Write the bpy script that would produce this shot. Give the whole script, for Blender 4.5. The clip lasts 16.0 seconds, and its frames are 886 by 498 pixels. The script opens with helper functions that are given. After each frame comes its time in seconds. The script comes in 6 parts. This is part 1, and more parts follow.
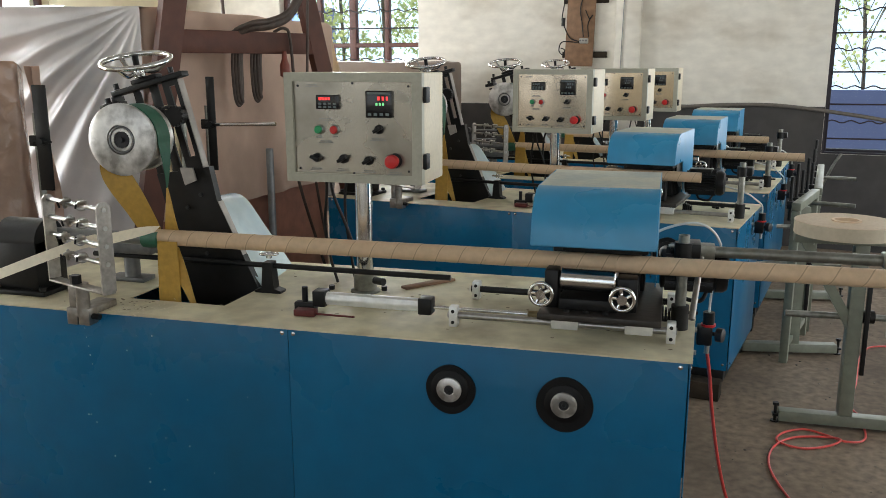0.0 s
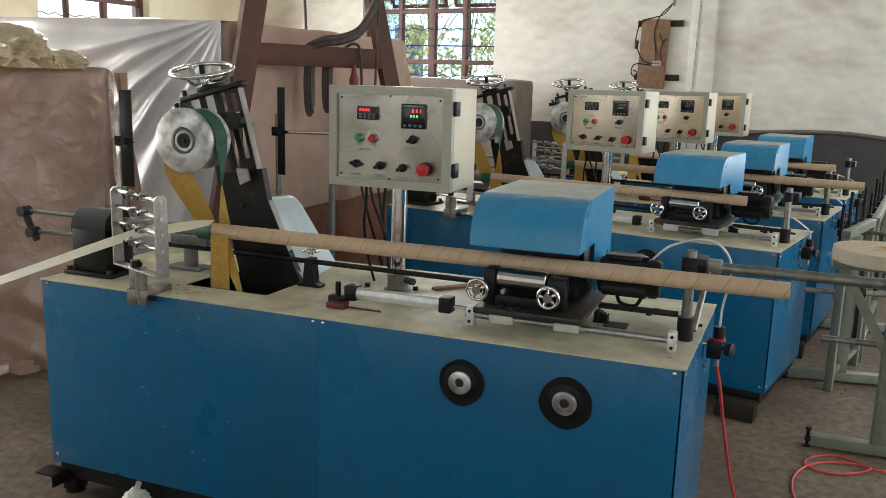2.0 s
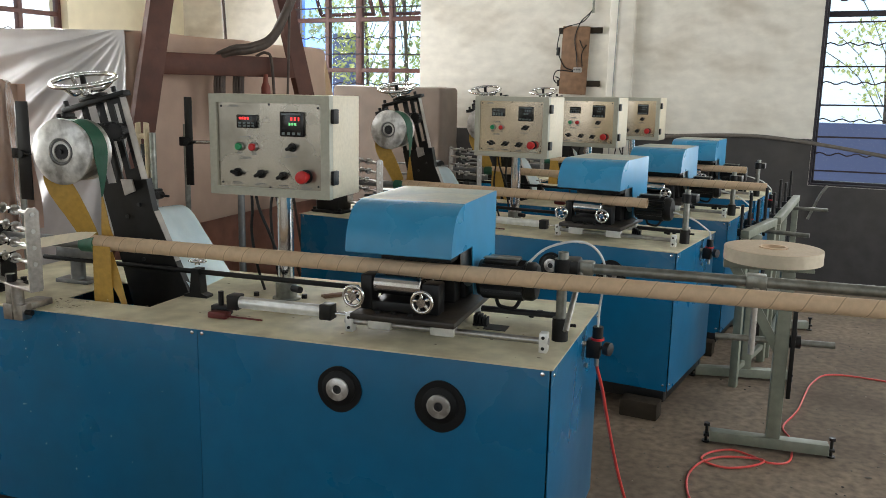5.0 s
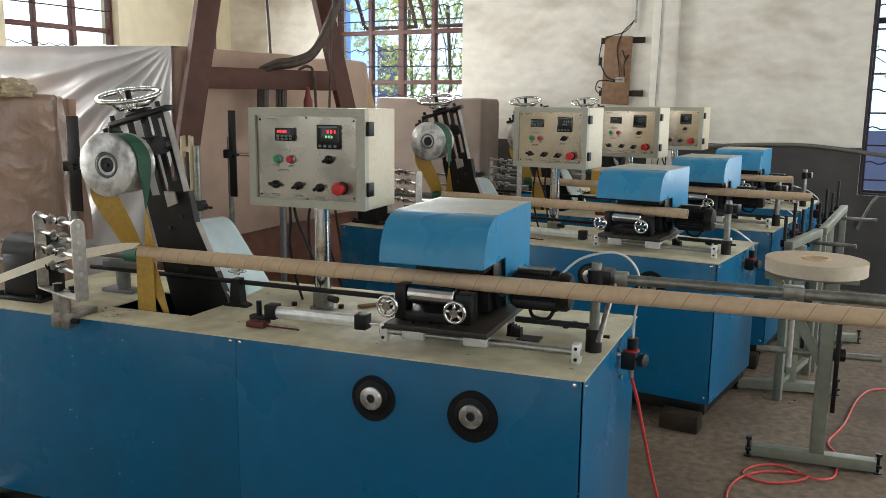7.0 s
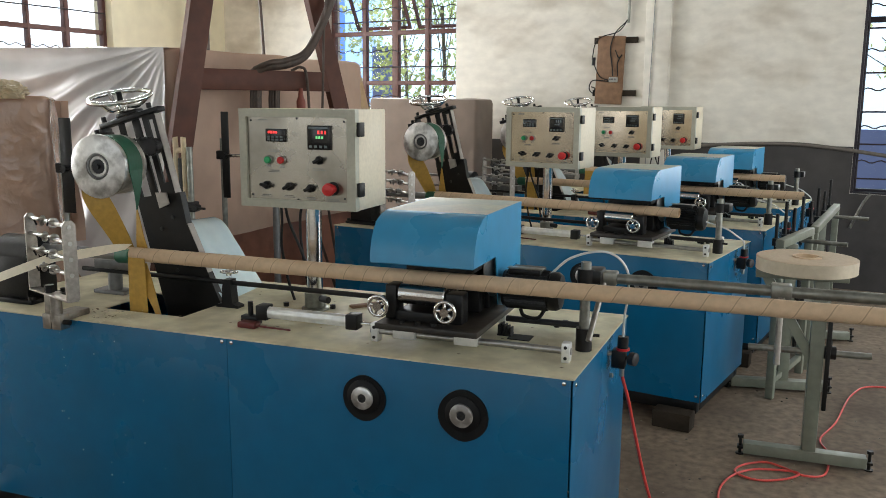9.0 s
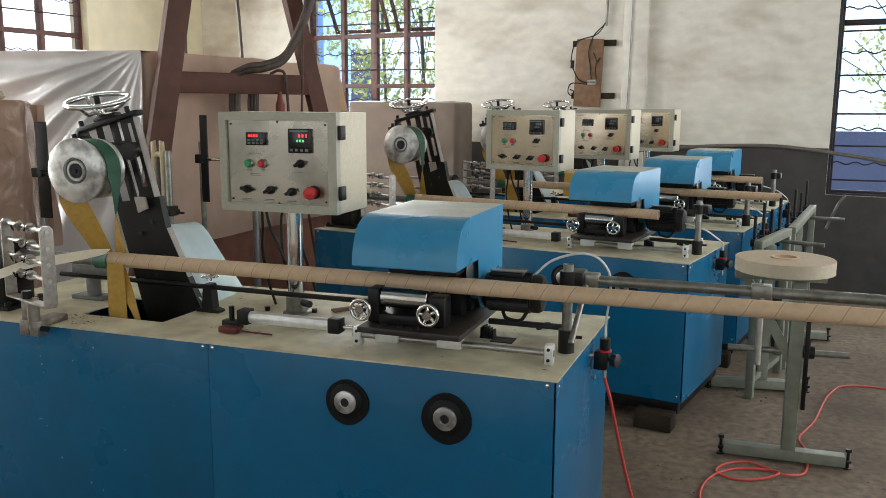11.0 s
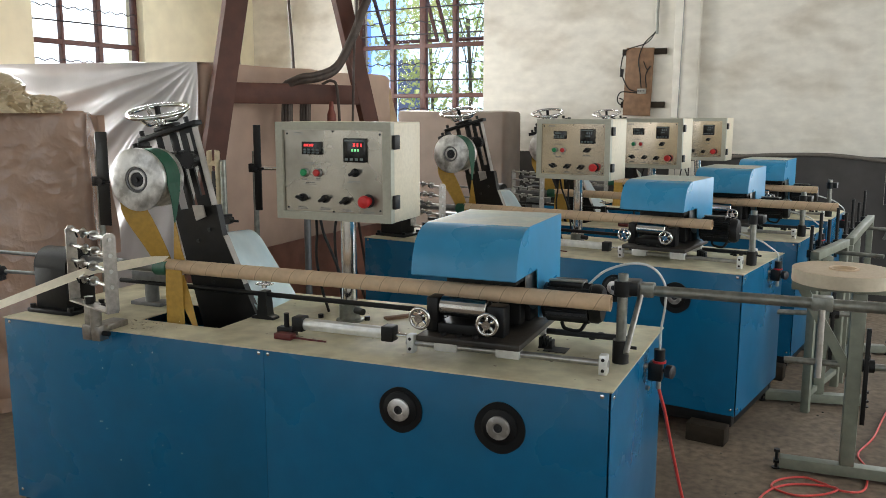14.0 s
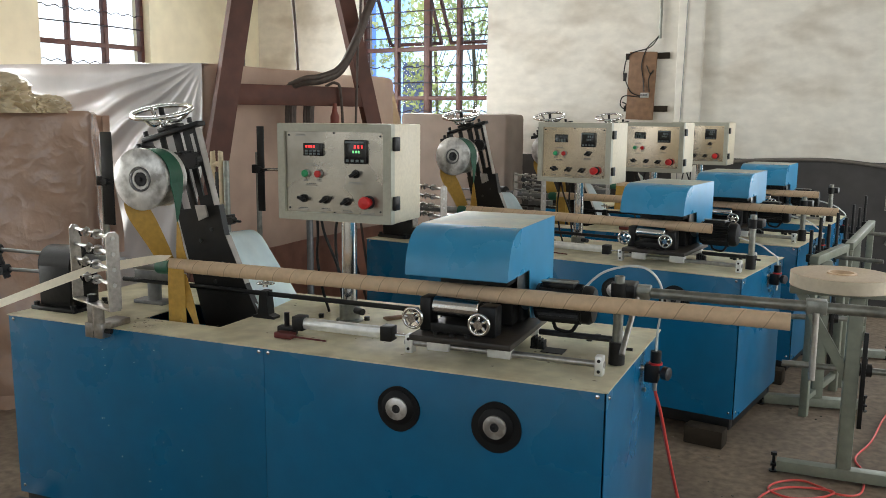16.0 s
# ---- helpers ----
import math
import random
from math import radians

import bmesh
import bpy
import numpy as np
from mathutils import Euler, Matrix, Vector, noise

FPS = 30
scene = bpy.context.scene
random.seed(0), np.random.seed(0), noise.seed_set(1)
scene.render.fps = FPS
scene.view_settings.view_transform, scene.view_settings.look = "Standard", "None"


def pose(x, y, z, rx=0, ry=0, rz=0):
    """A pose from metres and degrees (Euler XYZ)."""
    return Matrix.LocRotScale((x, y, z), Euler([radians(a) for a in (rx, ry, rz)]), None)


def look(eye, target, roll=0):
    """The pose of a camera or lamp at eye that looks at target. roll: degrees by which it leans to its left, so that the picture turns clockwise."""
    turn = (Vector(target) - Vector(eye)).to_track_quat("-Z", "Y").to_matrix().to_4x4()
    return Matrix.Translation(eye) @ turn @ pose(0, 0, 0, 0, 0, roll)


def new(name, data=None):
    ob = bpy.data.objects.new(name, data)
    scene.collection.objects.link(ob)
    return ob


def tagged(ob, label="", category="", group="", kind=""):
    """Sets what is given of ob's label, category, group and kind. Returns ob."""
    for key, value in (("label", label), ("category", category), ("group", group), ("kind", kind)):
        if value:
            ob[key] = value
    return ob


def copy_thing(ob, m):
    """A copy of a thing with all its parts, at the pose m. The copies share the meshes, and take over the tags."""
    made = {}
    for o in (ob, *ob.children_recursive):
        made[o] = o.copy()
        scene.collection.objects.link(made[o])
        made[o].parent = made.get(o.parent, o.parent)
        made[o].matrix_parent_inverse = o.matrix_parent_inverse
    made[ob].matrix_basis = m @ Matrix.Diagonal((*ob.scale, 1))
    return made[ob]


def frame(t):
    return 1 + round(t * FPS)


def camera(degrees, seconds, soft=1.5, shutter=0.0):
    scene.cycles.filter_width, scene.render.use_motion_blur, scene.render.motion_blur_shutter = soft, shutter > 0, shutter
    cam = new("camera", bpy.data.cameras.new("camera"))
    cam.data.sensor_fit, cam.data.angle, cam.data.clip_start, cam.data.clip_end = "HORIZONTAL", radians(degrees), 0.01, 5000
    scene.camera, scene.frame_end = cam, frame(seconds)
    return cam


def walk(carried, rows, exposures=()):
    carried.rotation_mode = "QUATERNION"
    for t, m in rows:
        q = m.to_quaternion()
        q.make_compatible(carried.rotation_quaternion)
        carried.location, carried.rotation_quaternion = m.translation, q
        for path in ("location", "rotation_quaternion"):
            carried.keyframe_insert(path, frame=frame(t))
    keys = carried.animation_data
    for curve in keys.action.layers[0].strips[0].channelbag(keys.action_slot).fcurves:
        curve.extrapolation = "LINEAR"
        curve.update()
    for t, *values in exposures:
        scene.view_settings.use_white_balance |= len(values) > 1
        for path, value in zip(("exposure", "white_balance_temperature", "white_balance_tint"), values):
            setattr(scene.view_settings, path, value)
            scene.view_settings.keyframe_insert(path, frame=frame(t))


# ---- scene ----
cam = camera(55.3, 16.0, soft=0.9)
PATH = [
    (0, (-0.081, -2.067, 1.515), (-0.585, -0.179, 1.09), -0.0),
    (0.5, (0.048, -2.046, 1.509), (-0.605, -0.201, 1.098), 1.6),
    (1, (0.146, -2.069, 1.515), (-0.607, -0.261, 1.108), 2.0),
    (1.5, (0.153, -2.114, 1.516), (-0.587, -0.298, 1.123), 1.9),
    (2, (0.148, -2.185, 1.515), (-0.548, -0.351, 1.126), 1.7),
    (2.5, (0.161, -2.194, 1.519), (-0.535, -0.357, 1.143), 1.4),
    (3, (0.223, -2.174, 1.521), (-0.491, -0.342, 1.156), 1.8),
    (3.5, (0.287, -2.159, 1.518), (-0.413, -0.322, 1.146), 1.8),
    (4, (0.326, -2.146, 1.518), (-0.3, -0.284, 1.14), 1.6),
    (4.2, (0.335, -2.14, 1.513), (-0.264, -0.269, 1.137), 1.4),
    (6.3, (0.399, -2.119, 1.525), (-0.217, -0.25, 1.173), 0.3),
    (6.5, (0.403, -2.122, 1.519), (-0.242, -0.261, 1.173), 0.3),
    (7, (0.402, -2.129, 1.521), (-0.293, -0.285, 1.176), 0.6),
    (7.5, (0.404, -2.132, 1.521), (-0.323, -0.301, 1.175), 0.8),
    (8, (0.41, -2.134, 1.52), (-0.322, -0.305, 1.177), 0.7),
    (8.5, (0.418, -2.135, 1.521), (-0.285, -0.294, 1.179), 0.6),
    (9, (0.422, -2.131, 1.521), (-0.265, -0.284, 1.177), 0.4),
    (9.5, (0.422, -2.128, 1.521), (-0.258, -0.279, 1.177), 0.4),
    (10, (0.413, -2.131, 1.52), (-0.24, -0.272, 1.175), 0.6),
    (10.2, (0.411, -2.131, 1.52), (-0.229, -0.268, 1.178), 0.6),
    (12.5, (0.419, -2.136, 1.522), (-0.247, -0.278, 1.199), -0.5),
    (13, (0.41, -2.14, 1.522), (-0.28, -0.29, 1.205), -0.2),
    (13.5, (0.401, -2.146, 1.522), (-0.321, -0.307, 1.206), 0.0),
    (14, (0.391, -2.148, 1.521), (-0.351, -0.317, 1.205), 0.1),
    (14.5, (0.387, -2.151, 1.521), (-0.377, -0.329, 1.209), 0.2),
    (15, (0.384, -2.154, 1.521), (-0.413, -0.346, 1.212), 0.3),
    (15.5, (0.396, -2.164, 1.523), (-0.402, -0.357, 1.21), 0.4),
    (16, (0.416, -2.168, 1.521), (-0.335, -0.34, 1.211), 0.5),
]
walk(cam, [(t, look(eye, target, roll)) for t, eye, target, roll in PATH])

# ---------------------------------------------------------------- world and light
world = bpy.data.worlds.new("world")
scene.world = world
world.use_nodes = True
_nt = world.node_tree
_sky = _nt.nodes.new("ShaderNodeTexSky")
_sky.sky_type = "NISHITA"
_sky.sun_disc = False
_sky.sun_elevation, _sky.sun_rotation = radians(58), radians(-60)
_nt.links.new(_sky.outputs[0], _nt.nodes["Background"].inputs[0])
_nt.nodes["Background"].inputs[1].default_value = 0.12
sun = new("sun", bpy.data.lights.new("sun", "SUN"))
sun.data.energy, sun.data.angle, sun.data.color = 4.0, radians(0.6), (1.0, 0.95, 0.86)
sun.matrix_world = look((0, 0, 0), (0.46, -0.27, -0.85))


def window_lamp(name, place, target, w, h, power, colour=(0.95, 0.98, 0.985)):
    """Daylight that comes in through a window opening."""
    lamp = new(name, bpy.data.lights.new(name, "AREA"))
    lamp.data.shape, lamp.data.size, lamp.data.size_y = "RECTANGLE", w, h
    lamp.data.energy, lamp.data.color = power, colour
    lamp.matrix_world = look(place, target)
    return lamp


# ---------------------------------------------------------------- materials
def material(name, colour, rough=0.5, metal=0.0, vary=0.15, grain=40.0, stain=3.0, bump=0.0, bump_scale=60.0,
             dirt=None, dirt_amount=0.0, coat=0.0, spec=0.5, rough_vary=0.12, relief=0.01, warp=0.0, crinkle=0.0, crinkle_scale=14.0, stretch=None, edge=(0.42, 0.68)):
    """A procedural surface: colour that varies at two scales, uneven gloss, fine relief and stains."""
    m = bpy.data.materials.new(name)
    m.use_nodes = True
    nt = m.node_tree
    n, l = nt.nodes, nt.links
    bsdf = n["Principled BSDF"]
    co = n.new("ShaderNodeTexCoord")
    fine, big = n.new("ShaderNodeTexNoise"), n.new("ShaderNodeTexNoise")
    for tex, s, d in ((fine, grain, 5.0), (big, stain, 7.0)):
        tex.inputs["Scale"].default_value, tex.inputs["Detail"].default_value = s, d
        if stretch:
            mp = n.new("ShaderNodeMapping")
            mp.inputs["Scale"].default_value = stretch
            l.new(co.outputs["Object"], mp.inputs["Vector"])
            l.new(mp.outputs["Vector"], tex.inputs["Vector"])
        else:
            l.new(co.outputs["Object"], tex.inputs["Vector"])
    c = (*colour, 1)
    lo = tuple(v * (1 - vary) for v in colour) + (1,)
    hi = tuple(min(1, v * (1 + vary)) for v in colour) + (1,)
    mix = n.new("ShaderNodeMix")
    mix.data_type = "RGBA"
    spread = n.new("ShaderNodeMapRange")
    spread.inputs["From Min"].default_value, spread.inputs["From Max"].default_value = 0.32, 0.68
    l.new(fine.outputs["Fac"], spread.inputs["Value"])
    l.new(spread.outputs["Result"], mix.inputs["Factor"])
    mix.inputs["A"].default_value, mix.inputs["B"].default_value = lo, hi
    out = mix.outputs["Result"]
    ramp = n.new("ShaderNodeMapRange")
    ramp.inputs["From Min"].default_value, ramp.inputs["From Max"].default_value = edge
    l.new(big.outputs["Fac"], ramp.inputs["Value"])
    mix2 = n.new("ShaderNodeMix")
    mix2.data_type = "RGBA"
    ramp.inputs["To Max"].default_value = dirt_amount if dirt else vary
    l.new(ramp.outputs["Result"], mix2.inputs["Factor"])
    l.new(out, mix2.inputs["A"])
    mix2.inputs["B"].default_value = (*dirt, 1) if dirt else tuple(v * 0.6 for v in colour) + (1,)
    l.new(mix2.outputs["Result"], bsdf.inputs["Base Color"])
    rr = n.new("ShaderNodeMapRange")
    rr.inputs["To Min"].default_value, rr.inputs["To Max"].default_value = max(0.02, rough - rough_vary), min(1, rough + rough_vary)
    l.new(big.outputs["Fac"], rr.inputs["Value"])
    l.new(rr.outputs["Result"], bsdf.inputs["Roughness"])
    bsdf.inputs["Metallic"].default_value = metal
    bsdf.inputs["Specular IOR Level"].default_value = spec
    bsdf.inputs["Coat Weight"].default_value = coat
    if bump:
        rel, bn = n.new("ShaderNodeTexNoise"), n.new("ShaderNodeBump")
        rel.inputs["Scale"].default_value, rel.inputs["Detail"].default_value = bump_scale, 5.0
        l.new(co.outputs["Object"], rel.inputs["Vector"])
        bn.inputs["Strength"].default_value, bn.inputs["Distance"].default_value = bump, relief
        rel.inputs["Distortion"].default_value = warp
        l.new(rel.outputs["Fac"], bn.inputs["Height"])
        l.new(bn.outputs["Normal"], bsdf.inputs["Normal"])
        if crinkle:
            # sharp creases of stiff film
            last = bn.outputs["Normal"]
            for sc, k in ((crinkle_scale, 1.0), (crinkle_scale * 2.6, 0.6)):
                crease, b2 = n.new("ShaderNodeTexNoise"), n.new("ShaderNodeBump")
                crease.noise_type = "RIDGED_MULTIFRACTAL"
                crease.normalize = False
                crease.inputs["Scale"].default_value, crease.inputs["Detail"].default_value = sc, 2.0
                crease.inputs["Distortion"].default_value = 0.3
                crease.inputs["Offset"].default_value, crease.inputs["Gain"].default_value = 0.9, 2.0
                l.new(co.outputs["Object"], crease.inputs["Vector"])
                b2.inputs["Strength"].default_value, b2.inputs["Distance"].default_value = crinkle * k, 0.10 / sc
                l.new(crease.outputs["Fac"], b2.inputs["Height"])
                l.new(last, b2.inputs["Normal"])
                last = b2.outputs["Normal"]
            l.new(last, bsdf.inputs["Normal"])
    return m


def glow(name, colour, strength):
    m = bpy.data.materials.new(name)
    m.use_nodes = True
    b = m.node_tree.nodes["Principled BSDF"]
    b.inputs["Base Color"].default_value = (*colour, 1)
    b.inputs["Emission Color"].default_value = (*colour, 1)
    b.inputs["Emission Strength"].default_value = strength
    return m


BLUE = material("blue_paint", (0.002, 0.122, 0.262), 0.29, vary=0.06, grain=14, stain=2.2, bump=0.035, bump_scale=9, dirt=(0.014, 0.10, 0.18), dirt_amount=0.55, rough_vary=0.12, spec=0.32, coat=0.18)
# the cabinet's blue lightened: more light on the hood is put in the colour
HOODLIT = material("hood_blue_paint_lit", (0.034, 0.265, 0.49), 0.30, vary=0.05, grain=20, stain=4, dirt=(0.14, 0.31, 0.45), dirt_amount=0.2, bump=0.03, bump_scale=8)
CREAM = material("cream_table_paint", (0.67, 0.62, 0.44), 0.55, vary=0.12, grain=16, stain=5, dirt=(0.30, 0.245, 0.145), dirt_amount=0.6, bump=0.05, spec=0.4, edge=(0.46, 0.68))
# dust, and the window's pale reflection on the top put into its colour
DUSTSHEEN = material("dusty_top_with_sheen", (0.52, 0.53, 0.44), 0.45, vary=0.10, grain=50, stain=8, dirt=(0.26, 0.38, 0.44), dirt_amount=0.4)
BLACK = material("black_steel", (0.006, 0.006, 0.0065), 0.42, vary=0.3, grain=30, stain=6, bump=0.08, dirt=(0.018, 0.015, 0.012), dirt_amount=0.45, spec=0.32)
DUSTBLACK = material("dusty_black_steel", (0.026, 0.022, 0.019), 0.42, vary=0.3, grain=22, stain=7, bump=0.08, dirt=(0.085, 0.066, 0.048), dirt_amount=0.5, spec=0.4)
IRON = material("dark_iron", (0.03, 0.03, 0.032), 0.5, metal=0.4, vary=0.3, bump=0.1)
CHROME = material("chrome", (0.75, 0.75, 0.75), 0.16, metal=1.0, vary=0.08, rough_vary=0.06)
RACKSTEEL = material("dull_rack_steel", (0.34, 0.315, 0.285), 0.40, metal=0.9, vary=0.18, grain=60, stain=12, bump=0.03)
STEEL = material("brushed_steel", (0.44, 0.43, 0.41), 0.32, metal=1.0, vary=0.15, grain=80, stain=10, bump=0.03)
ALU = material("cast_aluminium", (0.78, 0.77, 0.75), 0.40, metal=0.7, vary=0.18, grain=22, stain=13, dirt=(0.20, 0.185, 0.165), dirt_amount=0.85, bump=0.10, bump_scale=30, edge=(0.45, 0.63))
ALUBRIGHT = material("bright_aluminium", (0.82, 0.82, 0.80), 0.36, metal=0.55, vary=0.10, grain=40, stain=10, bump=0.03)
GALV = material("galvanised_pipe", (0.27, 0.275, 0.245), 0.42, metal=0.75, vary=0.25, grain=40, stain=12, bump=0.05, dirt=(0.14, 0.13, 0.11), dirt_amount=0.5)
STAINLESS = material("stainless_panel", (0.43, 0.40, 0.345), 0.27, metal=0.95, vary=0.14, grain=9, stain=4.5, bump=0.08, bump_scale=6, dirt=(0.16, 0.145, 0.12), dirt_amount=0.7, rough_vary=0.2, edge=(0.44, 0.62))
# same steel; the idle panels' bright warm reflection is put into its colour
STAINLESSGLARE = material("stainless_panel_glare", (0.70, 0.61, 0.50), 0.16, metal=0.95, vary=0.10, grain=5, stain=6, bump=0.10, bump_scale=5, dirt=(0.42, 0.36, 0.29), dirt_amount=0.5, rough_vary=0.08)
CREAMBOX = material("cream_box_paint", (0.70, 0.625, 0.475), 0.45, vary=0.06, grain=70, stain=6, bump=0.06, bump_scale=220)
KRAFT = material("kraft_paper_tube", (0.64, 0.462, 0.30), 0.58, vary=0.07, grain=50, stain=12, bump=0.05, bump_scale=200)
STRIP = material("paper_strip", (0.86, 0.78, 0.61), 0.7, vary=0.05, grain=60, stain=10)
ROLLWRAP = material("paper_roll_outer_turn", (0.51, 0.44, 0.325), 0.72, vary=0.06, grain=40, stain=9)
ROLLTOP = material("paper_roll", (0.52, 0.41, 0.285), 0.75, vary=0.05, grain=60, stain=10)
GREENBELT = material("green_belt", (0.012, 0.10, 0.055), 0.55, vary=0.12, grain=60)
YELLOWBELT = material("yellow_belt", (0.46, 0.27, 0.045), 0.55, vary=0.12, grain=60)
RED = material("red_plastic", (0.55, 0.02, 0.02), 0.35, vary=0.05)
DARKRED = material("dark_red_lever", (0.11, 0.012, 0.010), 0.4, vary=0.1)
GREEN = material("green_button_plastic", (0.02, 0.33, 0.12), 0.35, vary=0.05)
REDHOSE = material("red_hose", (0.62, 0.06, 0.05), 0.35, vary=0.12, grain=25)
CLEARHOSE = material("milky_hose", (0.66, 0.68, 0.66), 0.25, vary=0.08, grain=30)
RUBBER = material("black_rubber", (0.006, 0.006, 0.0065), 0.5, vary=0.2, spec=0.25)
REDFRAME = material("brown_red_steel", (0.105, 0.036, 0.022), 0.5, vary=0.14, grain=14, stain=4, bump=0.08, dirt=(0.06, 0.03, 0.022), dirt_amount=0.5, spec=0.25)
# gantry's brown-red lightened in place of the light the base lacks
BASELIT = material("brown_red_base_lit", (0.32, 0.135, 0.085), 0.55, vary=0.18, grain=12, stain=3, bump=0.1, dirt=(0.19, 0.10, 0.07), dirt_amount=0.5)
PALEGREEN = material("pale_green_steel", (0.20, 0.215, 0.165), 0.5, vary=0.12, grain=25, stain=5, dirt=(0.13, 0.13, 0.10), dirt_amount=0.5, bump=0.05)
BROWNFILM = material("brown_cover_film", (0.40, 0.252, 0.176), 0.24, vary=0.12, grain=9, stain=2.5, bump=0.14, bump_scale=5.0, relief=0.03, warp=0.4, dirt=(0.28, 0.175, 0.12), dirt_amount=0.6, crinkle=0.24, crinkle_scale=8.5, spec=0.8)
KRAFTCOVER = material("kraft_cover", (0.54, 0.375, 0.285), 0.6, vary=0.08, grain=6, stain=1.8, bump=0.12, bump_scale=5)
GREYCOVER = material("grey_brown_cover", (0.22, 0.17, 0.135), 0.7, vary=0.1, grain=6, stain=2.0, bump=0.1, bump_scale=6)
SILVERFILM = material("grey_plastic_film", (0.54, 0.515, 0.505), 0.34, vary=0.10, grain=5, stain=2, bump=0.10, bump_scale=7, relief=0.02, warp=0.3, crinkle=0.06, crinkle_scale=2.5, spec=0.9, coat=0.15)
YELLOWFILM = material("yellowed_plastic_film", (0.60, 0.49, 0.33), 0.30, vary=0.18, grain=12, stain=4, bump=0.3, bump_scale=9, warp=0.3, crinkle=0.2, crinkle_scale=6.0)
WHITEFILM = material("white_plastic_bag", (0.62, 0.63, 0.56), 0.4, vary=0.12, grain=14, stain=6, bump=0.3, bump_scale=30)
WOOD = material("raw_board", (0.24, 0.135, 0.075), 0.7, vary=0.2, grain=18, stain=4, bump=0.15)
PALEWOOD = material("pale_bent_wood", (0.62, 0.50, 0.33), 0.6, vary=0.12, grain=30, stain=6, bump=0.06)
DARKWOOD = material("old_dark_timber", (0.036, 0.028, 0.020), 0.8, vary=0.25, grain=14, stain=4, bump=0.2, spec=0.12)
PLASTER = material("old_white_plaster", (0.76, 0.725, 0.65), 0.85, vary=0.08, grain=9, stain=2.2, bump=0.35, bump_scale=6, dirt=(0.43, 0.37, 0.285), dirt_amount=0.60, stretch=(0.75, 1.0, 1.35), edge=(0.49, 0.68))
# the sunny glow on the west wall is put into this pale yellow
PLASTERSUNNY = material("sunny_glow_plaster", (0.92, 0.87, 0.66), 0.85, vary=0.06, grain=6, stain=1.2, bump=0.12, bump_scale=5, dirt=(0.74, 0.67, 0.50), dirt_amount=0.4)
DADO = material("grey_wall_paint", (0.055, 0.051, 0.05), 0.7, vary=0.2, grain=8, stain=1.8, bump=0.2, bump_scale=7, dirt=(0.085, 0.078, 0.07), dirt_amount=0.5)
CONCRETE = material("dusty_concrete_floor", (0.195, 0.148, 0.105), 0.82, vary=0.30, grain=26, stain=1.3, bump=0.10, bump_scale=16, dirt=(0.085, 0.065, 0.050), dirt_amount=0.7, spec=0.25, edge=(0.42, 0.66))
ROOFING = material("grey_roof_boards", (0.30, 0.29, 0.27), 0.8, vary=0.15, grain=5, stain=1.5, bump=0.1)
REDTIMBER = material("brown_window_paint", (0.125, 0.050, 0.040), 0.5, vary=0.15, grain=30, stain=8, bump=0.1)
DARKJAMB = material("dark_window_paint", (0.028, 0.022, 0.03), 0.5, vary=0.15, grain=30, stain=8)
BARIRON = material("window_bar_iron", (0.05, 0.035, 0.04), 0.55, vary=0.2)
GUARDFILM = material("pale_blue_guard", (0.78, 0.89, 0.93), 0.16, vary=0.08, grain=8, stain=5, dirt=(0.36, 0.60, 0.74), dirt_amount=0.4, coat=0.5)
GREYSTEEL = material("grey_pole", (0.20, 0.20, 0.20), 0.45, metal=0.6, vary=0.15)
BRASS = material("dull_brass", (0.36, 0.30, 0.17), 0.35, metal=1.0, vary=0.15)
PALESTEEL = material("bare_pale_steel", (0.42, 0.39, 0.36), 0.5, metal=0.2, vary=0.15, grain=30, stain=9, dirt=(0.20, 0.17, 0.15), dirt_amount=0.5)
DISPLAY = material("display_black", (0.012, 0.012, 0.014), 0.2, vary=0.1)
# the box's cream on its shaded front: the shade is put into the colour
DOORSHADE = material("cream_door_shaded", (0.43, 0.42, 0.34), 0.45, vary=0.06, grain=70, stain=6, bump=0.06, bump_scale=220)
CABLEBROWN = material("dusty_brown_cable", (0.075, 0.052, 0.040), 0.6, vary=0.25, grain=30, stain=8, bump=0.15)
DISPLAYLIT = glow("display_red_digits", (1.0, 0.05, 0.05), 0.9)
DISPLAYGREEN = glow("display_green_digits", (0.25, 0.9, 0.35), 0.45)
DISPLAYDIM = material("display_grey_digits", (0.13, 0.16, 0.16), 0.4, vary=0.1)
INK = material("grey_print", (0.24, 0.24, 0.23), 0.6, vary=0.05)
# far buildings glow by themselves, in place of daylight on them
BLUEGLOW = glow("blue_far_building_glow", (0.15, 0.33, 0.86), 0.62)
PALEBLUEGLOW = glow("pale_blue_building_glow", (0.52, 0.74, 0.97), 0.95)
DIMBLUEGLOW = glow("dim_blue_far_glow", (0.13, 0.17, 0.32), 0.30)
FARGROUND = material("yard_ground", (0.30, 0.27, 0.22), 0.9, vary=0.15, grain=1.0, stain=0.2)
LEAF = material("leaf_green", (0.50, 0.56, 0.17), 0.6, vary=0.5, grain=3, stain=1.5)
_ln = LEAF.node_tree
_tr, _mx = _ln.nodes.new("ShaderNodeBsdfTranslucent"), _ln.nodes.new("ShaderNodeMixShader")
_tr.inputs[0].default_value = (0.72, 0.78, 0.36, 1)
_mx.inputs[0].default_value = 0.55
_ln.links.new(_ln.nodes["Principled BSDF"].outputs[0], _mx.inputs[1])
_ln.links.new(_tr.outputs[0], _mx.inputs[2])
_ln.links.new(_mx.outputs[0], _ln.nodes["Material Output"].inputs[0])
BARK = material("bark", (0.22, 0.19, 0.14), 0.85, vary=0.25, bump=0.3)
